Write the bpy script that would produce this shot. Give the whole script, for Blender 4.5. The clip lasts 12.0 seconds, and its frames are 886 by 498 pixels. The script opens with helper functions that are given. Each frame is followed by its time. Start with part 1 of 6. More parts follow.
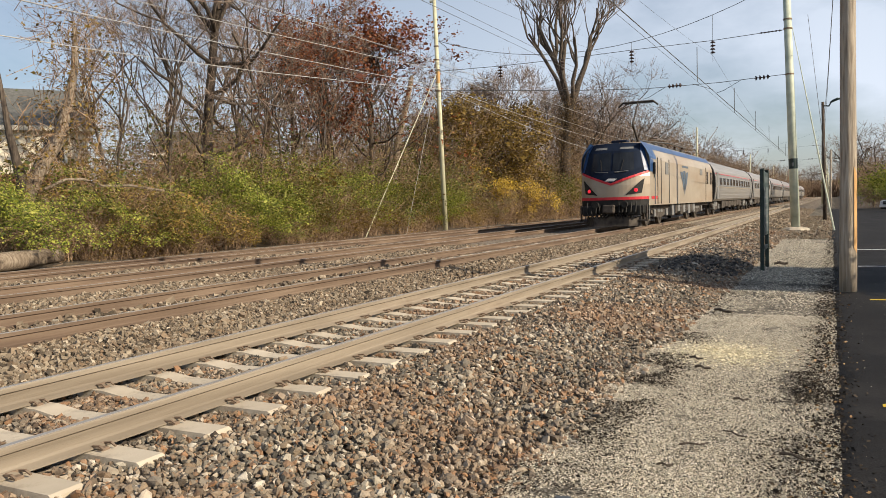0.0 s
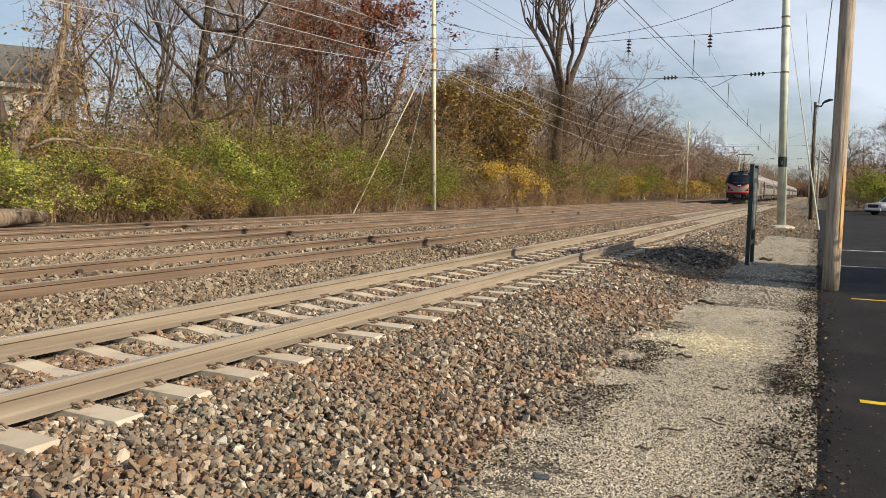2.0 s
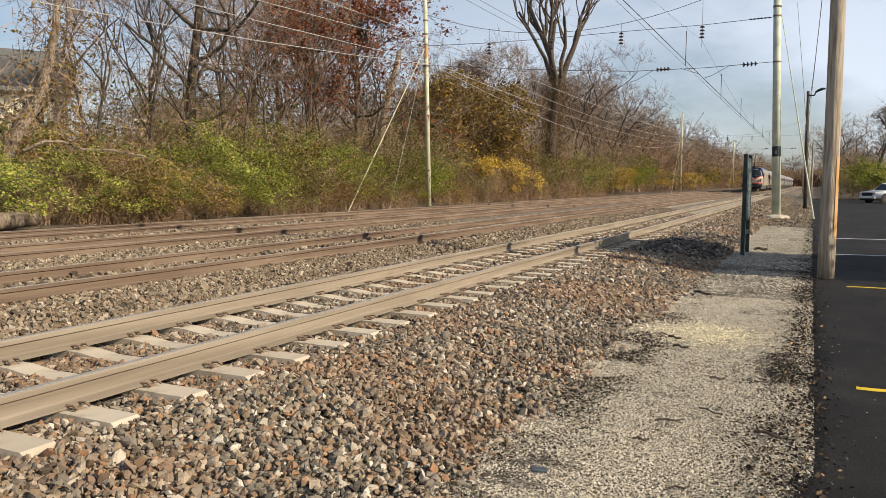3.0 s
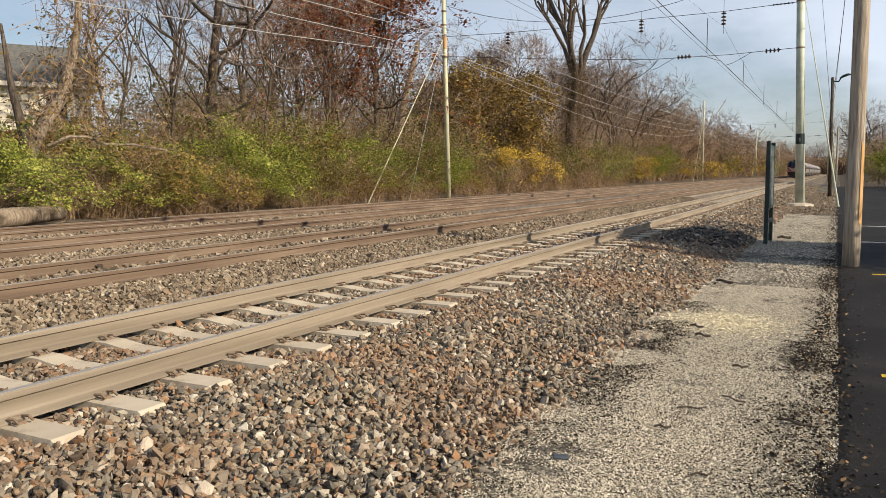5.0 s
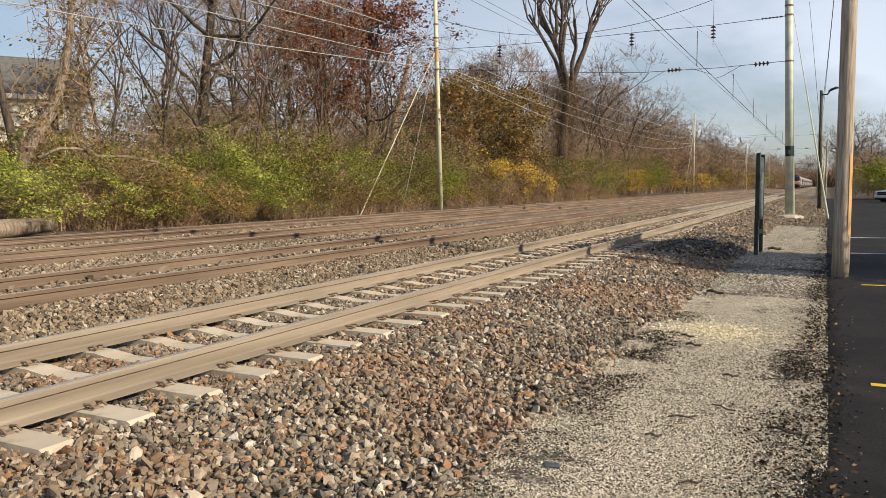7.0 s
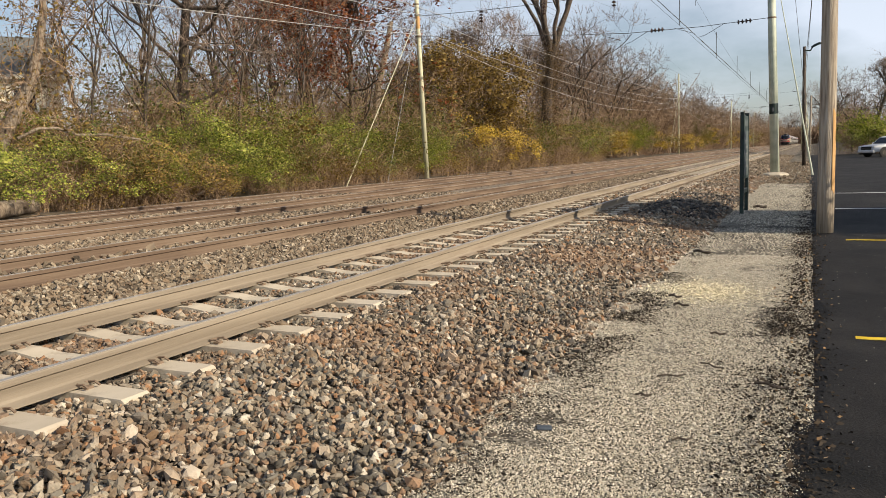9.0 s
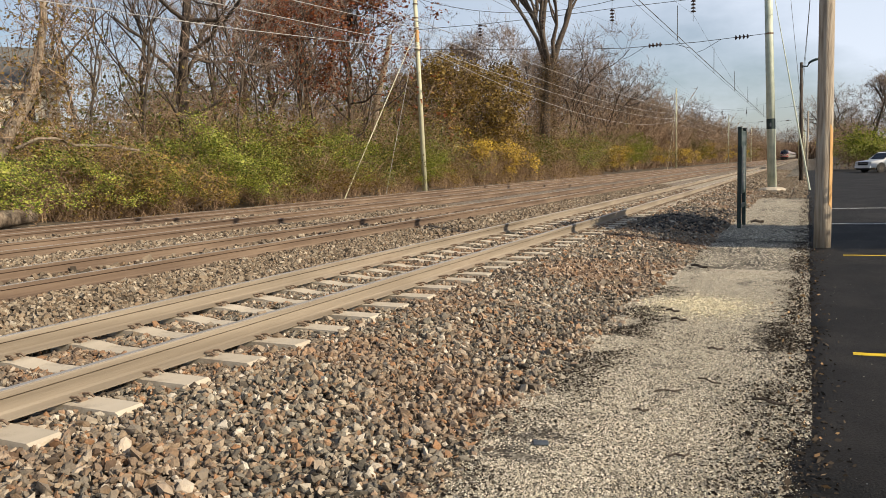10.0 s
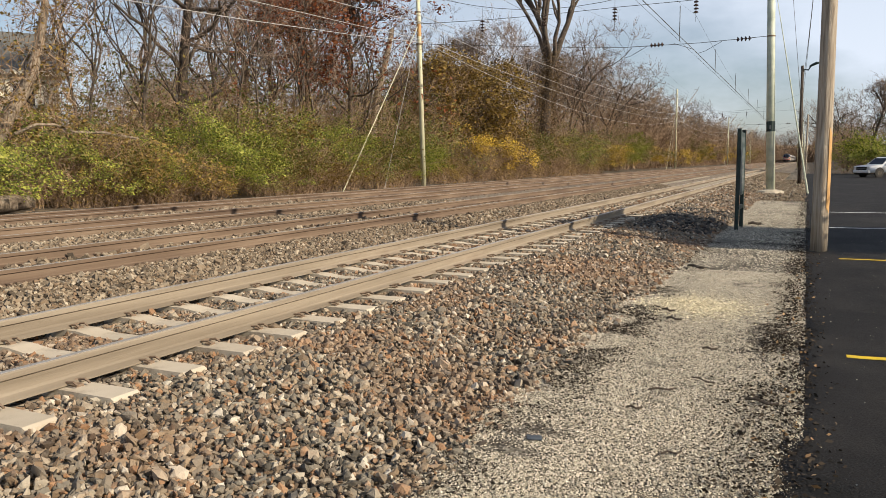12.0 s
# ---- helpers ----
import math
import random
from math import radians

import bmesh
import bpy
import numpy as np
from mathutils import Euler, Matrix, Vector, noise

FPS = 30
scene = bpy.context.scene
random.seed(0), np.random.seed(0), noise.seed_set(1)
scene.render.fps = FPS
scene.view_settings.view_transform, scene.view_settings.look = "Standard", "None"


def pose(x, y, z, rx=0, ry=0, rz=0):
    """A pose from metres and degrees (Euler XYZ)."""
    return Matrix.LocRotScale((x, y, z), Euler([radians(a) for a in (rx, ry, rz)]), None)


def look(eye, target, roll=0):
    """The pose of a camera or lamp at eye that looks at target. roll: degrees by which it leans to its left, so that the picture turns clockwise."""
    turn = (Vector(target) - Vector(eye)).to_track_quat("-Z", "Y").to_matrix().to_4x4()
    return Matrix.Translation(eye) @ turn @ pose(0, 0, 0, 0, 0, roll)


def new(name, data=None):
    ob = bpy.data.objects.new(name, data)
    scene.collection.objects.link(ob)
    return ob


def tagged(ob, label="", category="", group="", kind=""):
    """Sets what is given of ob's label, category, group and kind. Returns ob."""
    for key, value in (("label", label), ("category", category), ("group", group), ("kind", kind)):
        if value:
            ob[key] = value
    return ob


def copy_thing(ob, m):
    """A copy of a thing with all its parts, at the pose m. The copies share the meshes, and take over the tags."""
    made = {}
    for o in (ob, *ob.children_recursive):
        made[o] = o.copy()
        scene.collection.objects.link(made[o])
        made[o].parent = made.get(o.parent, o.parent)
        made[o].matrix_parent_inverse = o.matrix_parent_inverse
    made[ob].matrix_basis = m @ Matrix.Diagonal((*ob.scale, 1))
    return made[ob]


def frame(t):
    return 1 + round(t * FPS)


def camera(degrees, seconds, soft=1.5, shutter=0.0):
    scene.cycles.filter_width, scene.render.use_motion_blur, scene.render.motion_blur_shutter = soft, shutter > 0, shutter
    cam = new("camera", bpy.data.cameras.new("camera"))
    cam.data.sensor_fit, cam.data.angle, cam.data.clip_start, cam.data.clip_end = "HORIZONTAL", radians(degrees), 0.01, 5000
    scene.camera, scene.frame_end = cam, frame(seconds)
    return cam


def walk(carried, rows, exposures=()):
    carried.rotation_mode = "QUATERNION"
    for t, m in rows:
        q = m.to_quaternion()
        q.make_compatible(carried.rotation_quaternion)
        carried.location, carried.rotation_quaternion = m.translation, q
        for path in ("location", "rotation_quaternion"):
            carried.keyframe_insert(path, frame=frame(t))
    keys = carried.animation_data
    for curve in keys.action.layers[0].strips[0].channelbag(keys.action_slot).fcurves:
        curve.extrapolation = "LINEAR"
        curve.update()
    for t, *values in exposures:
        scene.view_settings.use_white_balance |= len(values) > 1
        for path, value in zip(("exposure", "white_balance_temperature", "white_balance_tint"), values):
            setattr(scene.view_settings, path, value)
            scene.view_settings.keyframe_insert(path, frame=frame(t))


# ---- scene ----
cam = camera(60.22, 12.0, soft=0.4)
walk(cam, [
    (0.0, pose(0.005, -0.005, 1.334, 86.774, 1.702, 26.917)),
    (0.5, pose(-0.008, -0.003, 1.317, 86.782, 1.018, 25.439)),
    (1.0, pose(0.003, -0.023, 1.306, 86.630, 0.518, 25.945)),
    (1.5, pose(-0.008, -0.008, 1.301, 86.172, -0.001, 26.579)),
    (2.0, pose(-0.026, 0.001, 1.287, 85.372, -1.246, 26.089)),
    (2.5, pose(-0.018, 0.003, 1.283, 85.187, -1.235, 25.466)),
    (3.0, pose(-0.019, 0.020, 1.277, 85.070, -0.224, 25.717)),
    (5.0, pose(-0.012, -0.000, 1.263, 84.435, 0.336, 27.171)),
    (5.5, pose(-0.005, -0.003, 1.257, 84.504, 0.951, 26.834)),
    (6.0, pose(0.005, 0.007, 1.253, 84.708, 0.935, 26.195)),
    (6.5, pose(0.000, 0.000, 1.250, 85.429, 0.420, 26.266)),
    (7.0, pose(0.002, -0.008, 1.242, 85.355, 0.329, 26.592)),
    (9.0, pose(0.009, -0.011, 1.244, 82.978, 2.110, 25.522)),
    (9.5, pose(0.014, -0.003, 1.246, 83.100, 2.100, 24.977)),
    (10.0, pose(0.008, -0.000, 1.248, 83.911, 1.744, 25.395)),
    (10.5, pose(0.012, -0.009, 1.243, 84.252, 1.024, 25.888)),
    (11.0, pose(0.018, -0.012, 1.245, 84.192, 0.464, 25.523)),
    (11.5, pose(0.016, -0.016, 1.241, 83.992, 0.293, 25.145)),
    (12.0, pose(0.010, -0.018, 1.241, 83.560, 0.453, 25.326)),
])

# ---- world and sun ----
SUN_EL, SUN_AZ = radians(29), math.atan2(1.0, -0.05)
sun = new("sun", bpy.data.lights.new("sun", "SUN"))
sun.data.energy, sun.data.angle, sun.data.color = 5.0, radians(0.55), (1.0, 0.86, 0.66)
sun.matrix_basis = look((60 * math.sin(SUN_AZ) * math.cos(SUN_EL), 60 * math.cos(SUN_AZ) * math.cos(SUN_EL), 60 * math.sin(SUN_EL)), (0, 0, 0))
world = bpy.data.worlds.new("sky")
scene.world = world
world.use_nodes = True
wn, wl = world.node_tree.nodes, world.node_tree.links
sky = wn.new("ShaderNodeTexSky")
sky.sky_type, sky.sun_disc, sky.sun_elevation, sky.sun_rotation = "NISHITA", False, SUN_EL, SUN_AZ
sky.air_density, sky.dust_density, sky.ozone_density = 1.0, 1.2, 1.5
# thin high cloud, thickest towards the horizon
wc = wn.new("ShaderNodeTexCoord")
wm = wn.new("ShaderNodeMapping")
wm.inputs["Scale"].default_value, wm.inputs["Location"].default_value = (1.0, 1.0, 2.2), (0.35, 0.1, 0.0)
cloud = wn.new("ShaderNodeTexNoise")
cloud.inputs["Scale"].default_value, cloud.inputs["Detail"].default_value, cloud.inputs["Roughness"].default_value = 1.7, 7, 0.55
ramp = wn.new("ShaderNodeValToRGB")
ramp.color_ramp.elements[0].position, ramp.color_ramp.elements[1].position = 0.42, 0.56
ramp.color_ramp.elements[0].color = (0.25, 0.25, 0.25, 1)
ramp.color_ramp.elements[1].color = (0.95, 0.95, 0.95, 1)
split = wn.new("ShaderNodeSeparateXYZ")
low = wn.new("ShaderNodeMapRange")
low.inputs["From Min"].default_value, low.inputs["From Max"].default_value = 0.05, 0.75
low.inputs["To Min"].default_value, low.inputs["To Max"].default_value = 1.0, 0.2
cover = wn.new("ShaderNodeMath")
cover.operation = "MULTIPLY"
# the cloud sheet opens towards the west
bank = wn.new("ShaderNodeMapRange")
bank.inputs["From Min"].default_value, bank.inputs["From Max"].default_value = -0.55, 0.0
bank.inputs["To Min"].default_value, bank.inputs["To Max"].default_value = 0.5, 1.0
open_west = wn.new("ShaderNodeMath")
open_west.operation = "MULTIPLY"
mixc = wn.new("ShaderNodeMixRGB")
mixc.inputs["Color2"].default_value = (8.5, 9.3, 10.7, 1)
wl.new(wc.outputs["Generated"], wm.inputs["Vector"])
wl.new(wc.outputs["Generated"], split.inputs["Vector"])
wl.new(split.outputs["Z"], low.inputs["Value"])
wl.new(wm.outputs["Vector"], cloud.inputs["Vector"])
wl.new(cloud.outputs["Fac"], ramp.inputs["Fac"])
wl.new(ramp.outputs["Color"], cover.inputs[0])
wl.new(low.outputs["Result"], cover.inputs[1])
wl.new(split.outputs["X"], bank.inputs["Value"])
wl.new(cover.outputs["Value"], open_west.inputs[0])
wl.new(bank.outputs["Result"], open_west.inputs[1])
wl.new(open_west.outputs["Value"], mixc.inputs["Fac"])
wl.new(sky.outputs["Color"], mixc.inputs["Color1"])
back = wn["Background"]
wl.new(mixc.outputs["Color"], back.inputs["Color"])
back.inputs["Strength"].default_value = 0.076
scene.view_settings.exposure = 0.40


# ---- materials ----
def material(name, colors, scale=8.0, rough=0.8, metal=0.0, bump=0.0, bump_scale=60.0, stretch=(1, 1, 1), island=0.0, detail=4.0, obj=0.0, voronoi=False, mid=None, spec=0.3):
    """Colours blended by noise of that scale, with optional variety per loose piece or per object, and a fine relief."""
    m = bpy.data.materials.new(name)
    m.use_nodes = True
    n, l = m.node_tree.nodes, m.node_tree.links
    b = n["Principled BSDF"]
    tc, mp = n.new("ShaderNodeTexCoord"), n.new("ShaderNodeMapping")
    mp.inputs["Scale"].default_value = stretch
    l.new(tc.outputs["Object"], mp.inputs["Vector"])
    tex = n.new("ShaderNodeTexVoronoi" if voronoi else "ShaderNodeTexNoise")
    tex.inputs["Scale"].default_value = scale
    if not voronoi:
        tex.inputs["Detail"].default_value = detail
    l.new(mp.outputs["Vector"], tex.inputs["Vector"])
    fac = tex.outputs["Color"] if voronoi else tex.outputs["Fac"]
    if voronoi:
        sep = n.new("ShaderNodeSeparateColor")
        l.new(fac, sep.inputs["Color"])
        fac = sep.outputs["Red"]
    for weight, node, out in ((island, "ShaderNodeNewGeometry", "Random Per Island"), (obj, "ShaderNodeObjectInfo", "Random")):
        if weight:
            src = n.new(node)
            mx = n.new("ShaderNodeMix")
            mx.inputs["Factor"].default_value = weight
            l.new(fac, mx.inputs["A"])
            l.new(src.outputs[out], mx.inputs["B"])
            fac = mx.outputs["Result"]
    cr = n.new("ShaderNodeValToRGB")
    e = cr.color_ramp.elements
    lo, hi = (0.28, 0.72) if not (island or obj or voronoi) else (0.02, 0.98)
    while len(e) < len(colors):
        e.new(0.5)
    for i, c in enumerate(colors):
        e[i].position = lo + (hi - lo) * i / max(1, len(colors) - 1)
        e[i].color = (*c, 1)
    l.new(fac, cr.inputs["Fac"])
    l.new(cr.outputs["Color"], b.inputs["Base Color"])
    b.inputs["Roughness"].default_value, b.inputs["Metallic"].default_value = rough, metal
    b.inputs["Specular IOR Level"].default_value = spec
    if bump:
        bt, bp = n.new("ShaderNodeTexNoise"), n.new("ShaderNodeBump")
        bt.inputs["Scale"].default_value, bt.inputs["Detail"].default_value = bump_scale, 5
        l.new(mp.outputs["Vector"], bt.inputs["Vector"])
        bp.inputs["Strength"].default_value, bp.inputs["Distance"].default_value = bump, 1.0 / bump_scale
        l.new(bt.outputs["Fac"], bp.inputs["Height"])
        l.new(bp.outputs["Normal"], b.inputs["Normal"])
    return m


def stained(m, color, scale, lo, hi, stretch=(1, 1, 1), seed=0.0, amount=1.0):
    """Blends dirt of that colour over a material, in blotches."""
    n, l = m.node_tree.nodes, m.node_tree.links
    b = n["Principled BSDF"]
    src = b.inputs["Base Color"].links[0].from_socket
    tc, mp, tx, cr, mx = (n.new("ShaderNode" + k) for k in ("TexCoord", "Mapping", "TexNoise", "ValToRGB", "MixRGB"))
    mp.inputs["Scale"].default_value, mp.inputs["Location"].default_value = stretch, (seed, seed, 0)
    tx.inputs["Scale"].default_value, tx.inputs["Detail"].default_value, tx.inputs["Roughness"].default_value = scale, 8, 0.65
    cr.color_ramp.elements[0].position, cr.color_ramp.elements[1].position = lo, hi
    cr.color_ramp.elements[1].color = (amount, amount, amount, 1)
    l.new(tc.outputs["Object"], mp.inputs["Vector"])
    l.new(mp.outputs["Vector"], tx.inputs["Vector"])
    l.new(tx.outputs["Fac"], cr.inputs["Fac"])
    l.new(cr.outputs["Color"], mx.inputs["Fac"])
    l.new(src, mx.inputs["Color1"])
    mx.inputs["Color2"].default_value = (*color, 1)
    l.new(mx.outputs["Color"], b.inputs["Base Color"])
    return m


def glow(name, color, power):
    m = material(name, [color, color])
    b = m.node_tree.nodes["Principled BSDF"]
    b.inputs["Emission Color"].default_value = (*color, 1)
    b.inputs["Emission Strength"].default_value = power
    return m


def leafy(name, colors, trans=0.3):
    m = material(name, colors, scale=1.2, rough=0.5, island=0.85)
    n, l = m.node_tree.nodes, m.node_tree.links
    b = n["Principled BSDF"]
    tr, mx = n.new("ShaderNodeBsdfTranslucent"), n.new("ShaderNodeMixShader")
    l.new(b.inputs["Base Color"].links[0].from_socket, tr.inputs["Color"])
    mx.inputs["Fac"].default_value = trans
    l.new(b.outputs["BSDF"], mx.inputs[1])
    l.new(tr.outputs["BSDF"], mx.inputs[2])
    l.new(mx.outputs["Shader"], n["Material Output"].inputs["Surface"])
    return m


M_STONE = material("ballast stone", [(0.022, 0.0198, 0.0165), (0.099, 0.088, 0.0704), (0.198, 0.176, 0.141), (0.165, 0.116, 0.0726), (0.352, 0.314, 0.248), (0.275, 0.149, 0.0748), (0.143, 0.132, 0.11), (0.264, 0.204, 0.138), (0.6, 0.55, 0.46)], scale=30, rough=0.8, island=0.92, bump=0.5, bump_scale=90)
# cinder tone, with the shade lying on the shoulder mound put into it
M_CINDER_SHADE = material("dark cinder stone with shade in its colour", [(0.015, 0.014, 0.013), (0.05, 0.046, 0.042), (0.1, 0.09, 0.08), (0.16, 0.14, 0.12)], scale=30, rough=0.85, island=0.9)
M_STONE_RUST = material("rust-dusted ballast stone", [(0.042, 0.0336, 0.0244), (0.134, 0.104, 0.0739), (0.227, 0.185, 0.134), (0.151, 0.108, 0.0722), (0.302, 0.252, 0.185), (0.176, 0.118, 0.0722), (0.462, 0.403, 0.311)], scale=30, rough=0.88, island=0.92, bump=0.4, bump_scale=90)
M_BED = material("ballast bed", [(0.035, 0.028, 0.022), (0.15, 0.122, 0.095), (0.27, 0.225, 0.17), (0.18, 0.138, 0.098), (0.36, 0.305, 0.235)], scale=17, rough=0.95, voronoi=True, bump=0.9, bump_scale=14)
M_CONC = material("weathered concrete", [(0.4, 0.34, 0.26), (0.5, 0.435, 0.34), (0.58, 0.51, 0.41)], scale=5, rough=0.9, bump=0.25, bump_scale=120, obj=0.3)
M_RAIL = material("dusty tan rail", [(0.15, 0.122, 0.09), (0.225, 0.188, 0.143), (0.31, 0.265, 0.205)], scale=3, rough=0.75, bump=0.15, bump_scale=60, stretch=(1, 0.12, 3))
M_RAIL_BROWN = material("rust-brown rail", [(0.081, 0.054, 0.0387), (0.135, 0.0945, 0.0666), (0.207, 0.153, 0.11)], scale=3, rough=0.8, bump=0.15, bump_scale=60, stretch=(1, 0.12, 3))
M_STEEL = material("polished rail steel", [(0.4, 0.37, 0.33), (0.54, 0.5, 0.45)], scale=5, rough=0.42, metal=0.5, stretch=(1, 0.05, 1))
M_CLIP = material("rusted clip steel", [(0.14, 0.095, 0.065), (0.27, 0.205, 0.15)], scale=20, rough=0.85)
M_PATH = material("pale stone-dust path", [(0.015, 0.0128, 0.00972), (0.112, 0.0972, 0.0748), (0.254, 0.228, 0.179), (0.0524, 0.0449, 0.0344), (0.411, 0.374, 0.307), (0.15, 0.129, 0.0972)], scale=70, rough=0.95, voronoi=True, bump=0.8, bump_scale=70)
M_GRIT = material("pale limestone grit", [(0.12, 0.1, 0.075), (0.45, 0.405, 0.32), (0.66, 0.6, 0.49), (0.36, 0.31, 0.23), (0.84, 0.79, 0.68)], scale=30, rough=0.9, island=0.9)
M_SOIL = material("dark soil with litter", [(0.035, 0.027, 0.02), (0.09, 0.07, 0.05), (0.15, 0.115, 0.075)], scale=2.2, rough=0.95, bump=0.5, bump_scale=20, detail=8)
M_SLATE = material("blue-grey slate", [(0.04, 0.05, 0.065), (0.08, 0.095, 0.11)], scale=20, rough=0.5)
M_HUMUS = material("black humus crumbs", [(0.014, 0.011, 0.008), (0.035, 0.027, 0.02), (0.07, 0.052, 0.036)], scale=20, rough=0.95, island=0.8)
M_ASPHALT = material("asphalt", [(0.00765, 0.00765, 0.00765), (0.0136, 0.0127, 0.0127), (0.0229, 0.0213, 0.0204)], scale=1.4, rough=0.8, bump=0.6, bump_scale=70, detail=9, spec=0.18)
M_VERGE = material("trodden cinder and gravel", [(0.03, 0.026, 0.02), (0.09, 0.075, 0.055), (0.17, 0.145, 0.11), (0.27, 0.24, 0.19)], scale=2.2, rough=0.95, bump=0.9, bump_scale=9, detail=10)
M_YELLOW = material("worn yellow paint", [(0.5, 0.36, 0.02), (0.75, 0.55, 0.03)], scale=14, rough=0.7)
M_WHITE = material("worn white paint", [(0.5, 0.5, 0.49), (0.8, 0.8, 0.78)], scale=9, rough=0.7)
M_POLE_G = material("pale green painted steel", [(0.33, 0.37, 0.29), (0.48, 0.52, 0.42), (0.6, 0.62, 0.5)], scale=2.0, rough=0.6, bump=0.1, bump_scale=30)
M_POLE_Y = material("cream painted steel", [(0.42, 0.4, 0.27), (0.58, 0.56, 0.4)], scale=1.5, rough=0.6)
M_WOOD = material("weathered grey-brown pole wood", [(0.2, 0.16, 0.12), (0.38, 0.32, 0.25), (0.5, 0.44, 0.36)], scale=5, rough=0.85, bump=0.6, bump_scale=25, stretch=(6, 6, 0.35), detail=8)
M_WOOD_RAW = material("fresh split wood", [(0.42, 0.23, 0.09), (0.58, 0.36, 0.16)], scale=6, rough=0.8, stretch=(6, 6, 0.5))
M_DARK = material("dark green-black paint", [(0.012, 0.022, 0.02), (0.03, 0.05, 0.045)], scale=6, rough=0.45)
M_BLACK = material("black rubber and grime", [(0.008, 0.008, 0.008), (0.025, 0.023, 0.021)], scale=6, rough=0.7)
M_WIRE = material("dull copper wire", [(0.06, 0.055, 0.05), (0.1, 0.095, 0.085)], scale=6, rough=0.6)
M_WIRE_L = material("bright weathered wire", [(0.3, 0.29, 0.27), (0.42, 0.4, 0.37)], scale=6, rough=0.5)
M_INSUL = material("brown glazed porcelain", [(0.03, 0.02, 0.018), (0.06, 0.035, 0.03)], scale=6, rough=0.25)
M_BARK = material("grey-brown bark", [(0.03, 0.023, 0.018), (0.075, 0.058, 0.045), (0.14, 0.112, 0.088)], scale=5, rough=0.9, stretch=(4, 4, 0.7), bump=0.6, bump_scale=25)
M_BARK_PALE = material("pale peeling bark", [(0.12, 0.09, 0.065), (0.24, 0.19, 0.14), (0.36, 0.3, 0.23)], scale=4, rough=0.9, stretch=(4, 4, 0.6), bump=0.6, bump_scale=20)
M_TWIG = material("brown twigs", [(0.055, 0.038, 0.03), (0.16, 0.115, 0.088), (0.26, 0.195, 0.15), (0.4, 0.32, 0.26)], scale=0.9, rough=0.9, island=0.6)
M_BRUSH = material("dry brown brush", [(0.0625, 0.0375, 0.0238), (0.175, 0.112, 0.0688), (0.288, 0.194, 0.122), (0.525, 0.4, 0.269)], scale=0.7, rough=0.9, island=0.65)
M_LEAF_G = leafy("yellow-green leaves", [(0.025, 0.04, 0.008), (0.12, 0.155, 0.02), (0.29, 0.32, 0.042), (0.52, 0.49, 0.12)], 0.35)
M_LEAF_O = leafy("olive leaves", [(0.05, 0.07, 0.018), (0.12, 0.135, 0.028), (0.21, 0.18, 0.045), (0.24, 0.16, 0.05)])
M_LEAF_B = leafy("golden brown leaves", [(0.06, 0.04, 0.014), (0.15, 0.095, 0.024), (0.25, 0.165, 0.038), (0.36, 0.25, 0.06)])
M_LEAF_Y = leafy("bright yellow leaves", [(0.24, 0.14, 0.015), (0.42, 0.28, 0.025), (0.52, 0.38, 0.05)])
M_LEAF_R = leafy("rust-red oak leaves", [(0.07, 0.02, 0.01), (0.17, 0.045, 0.018), (0.26, 0.085, 0.03), (0.34, 0.15, 0.06)])
M_VINE = leafy("dry brown vine leaves", [(0.05, 0.034, 0.02), (0.13, 0.085, 0.04), (0.24, 0.16, 0.065)])
M_LITTER = leafy("dry tan leaves", [(0.2, 0.1, 0.035), (0.36, 0.22, 0.1), (0.48, 0.33, 0.18)], 0.1)
M_SAW = material("pale sawdust", [(0.66, 0.57, 0.38), (0.84, 0.78, 0.6)], scale=40, rough=1.0, bump=0.5, bump_scale=80)
M_SILVER = material("dusty silver locomotive paint", [(0.324, 0.27, 0.207), (0.414, 0.36, 0.288)], scale=1.0, rough=0.42, metal=0.25, stretch=(1, 0.6, 1))
M_FLUTE = material("fluted stainless steel", [(0.28, 0.26, 0.24), (0.4, 0.38, 0.35)], scale=2.0, rough=0.45, metal=0.6, stretch=(1, 0.1, 8))
M_BLUE = material("deep blue paint", [(0.015, 0.045, 0.13), (0.03, 0.08, 0.2)], scale=1.5, rough=0.35)
M_MASK = material("blue-black cab mask", [(0.006, 0.01, 0.022), (0.012, 0.02, 0.04)], scale=2, rough=0.75, spec=0.1)
M_RED = material("red stripe paint", [(0.42, 0.02, 0.03), (0.55, 0.04, 0.05)], scale=3, rough=0.45)
M_GLASS = material("dark window glass", [(0.012, 0.014, 0.018), (0.02, 0.023, 0.028)], scale=2, rough=0.1, spec=0.4)
M_MARK = material("slate blue mark paint", [(0.07, 0.1, 0.14), (0.1, 0.13, 0.17)], scale=3, rough=0.5)
M_UNDER = material("grimy running gear", [(0.02, 0.017, 0.015), (0.06, 0.05, 0.042), (0.1, 0.085, 0.07)], scale=5, rough=0.85)
M_GREYP = material("grey paint", [(0.13, 0.13, 0.13), (0.21, 0.21, 0.205)], scale=3, rough=0.6)
M_TAIL = glow("red tail light", (0.8, 0.03, 0.05), 0.6)
M_CARWHITE = material("white car paint", [(0.74, 0.74, 0.73), (0.8, 0.8, 0.79)], scale=2, rough=0.25, spec=0.5)
M_SIDING = material("cream siding", [(0.735, 0.651, 0.493), (0.819, 0.745, 0.598)], scale=2, rough=0.8, stretch=(0.3, 0.3, 4))
M_BRICK = material("red-brown brick", [(0.2, 0.09, 0.055), (0.32, 0.15, 0.09)], scale=6, rough=0.9, bump=0.3, bump_scale=30)
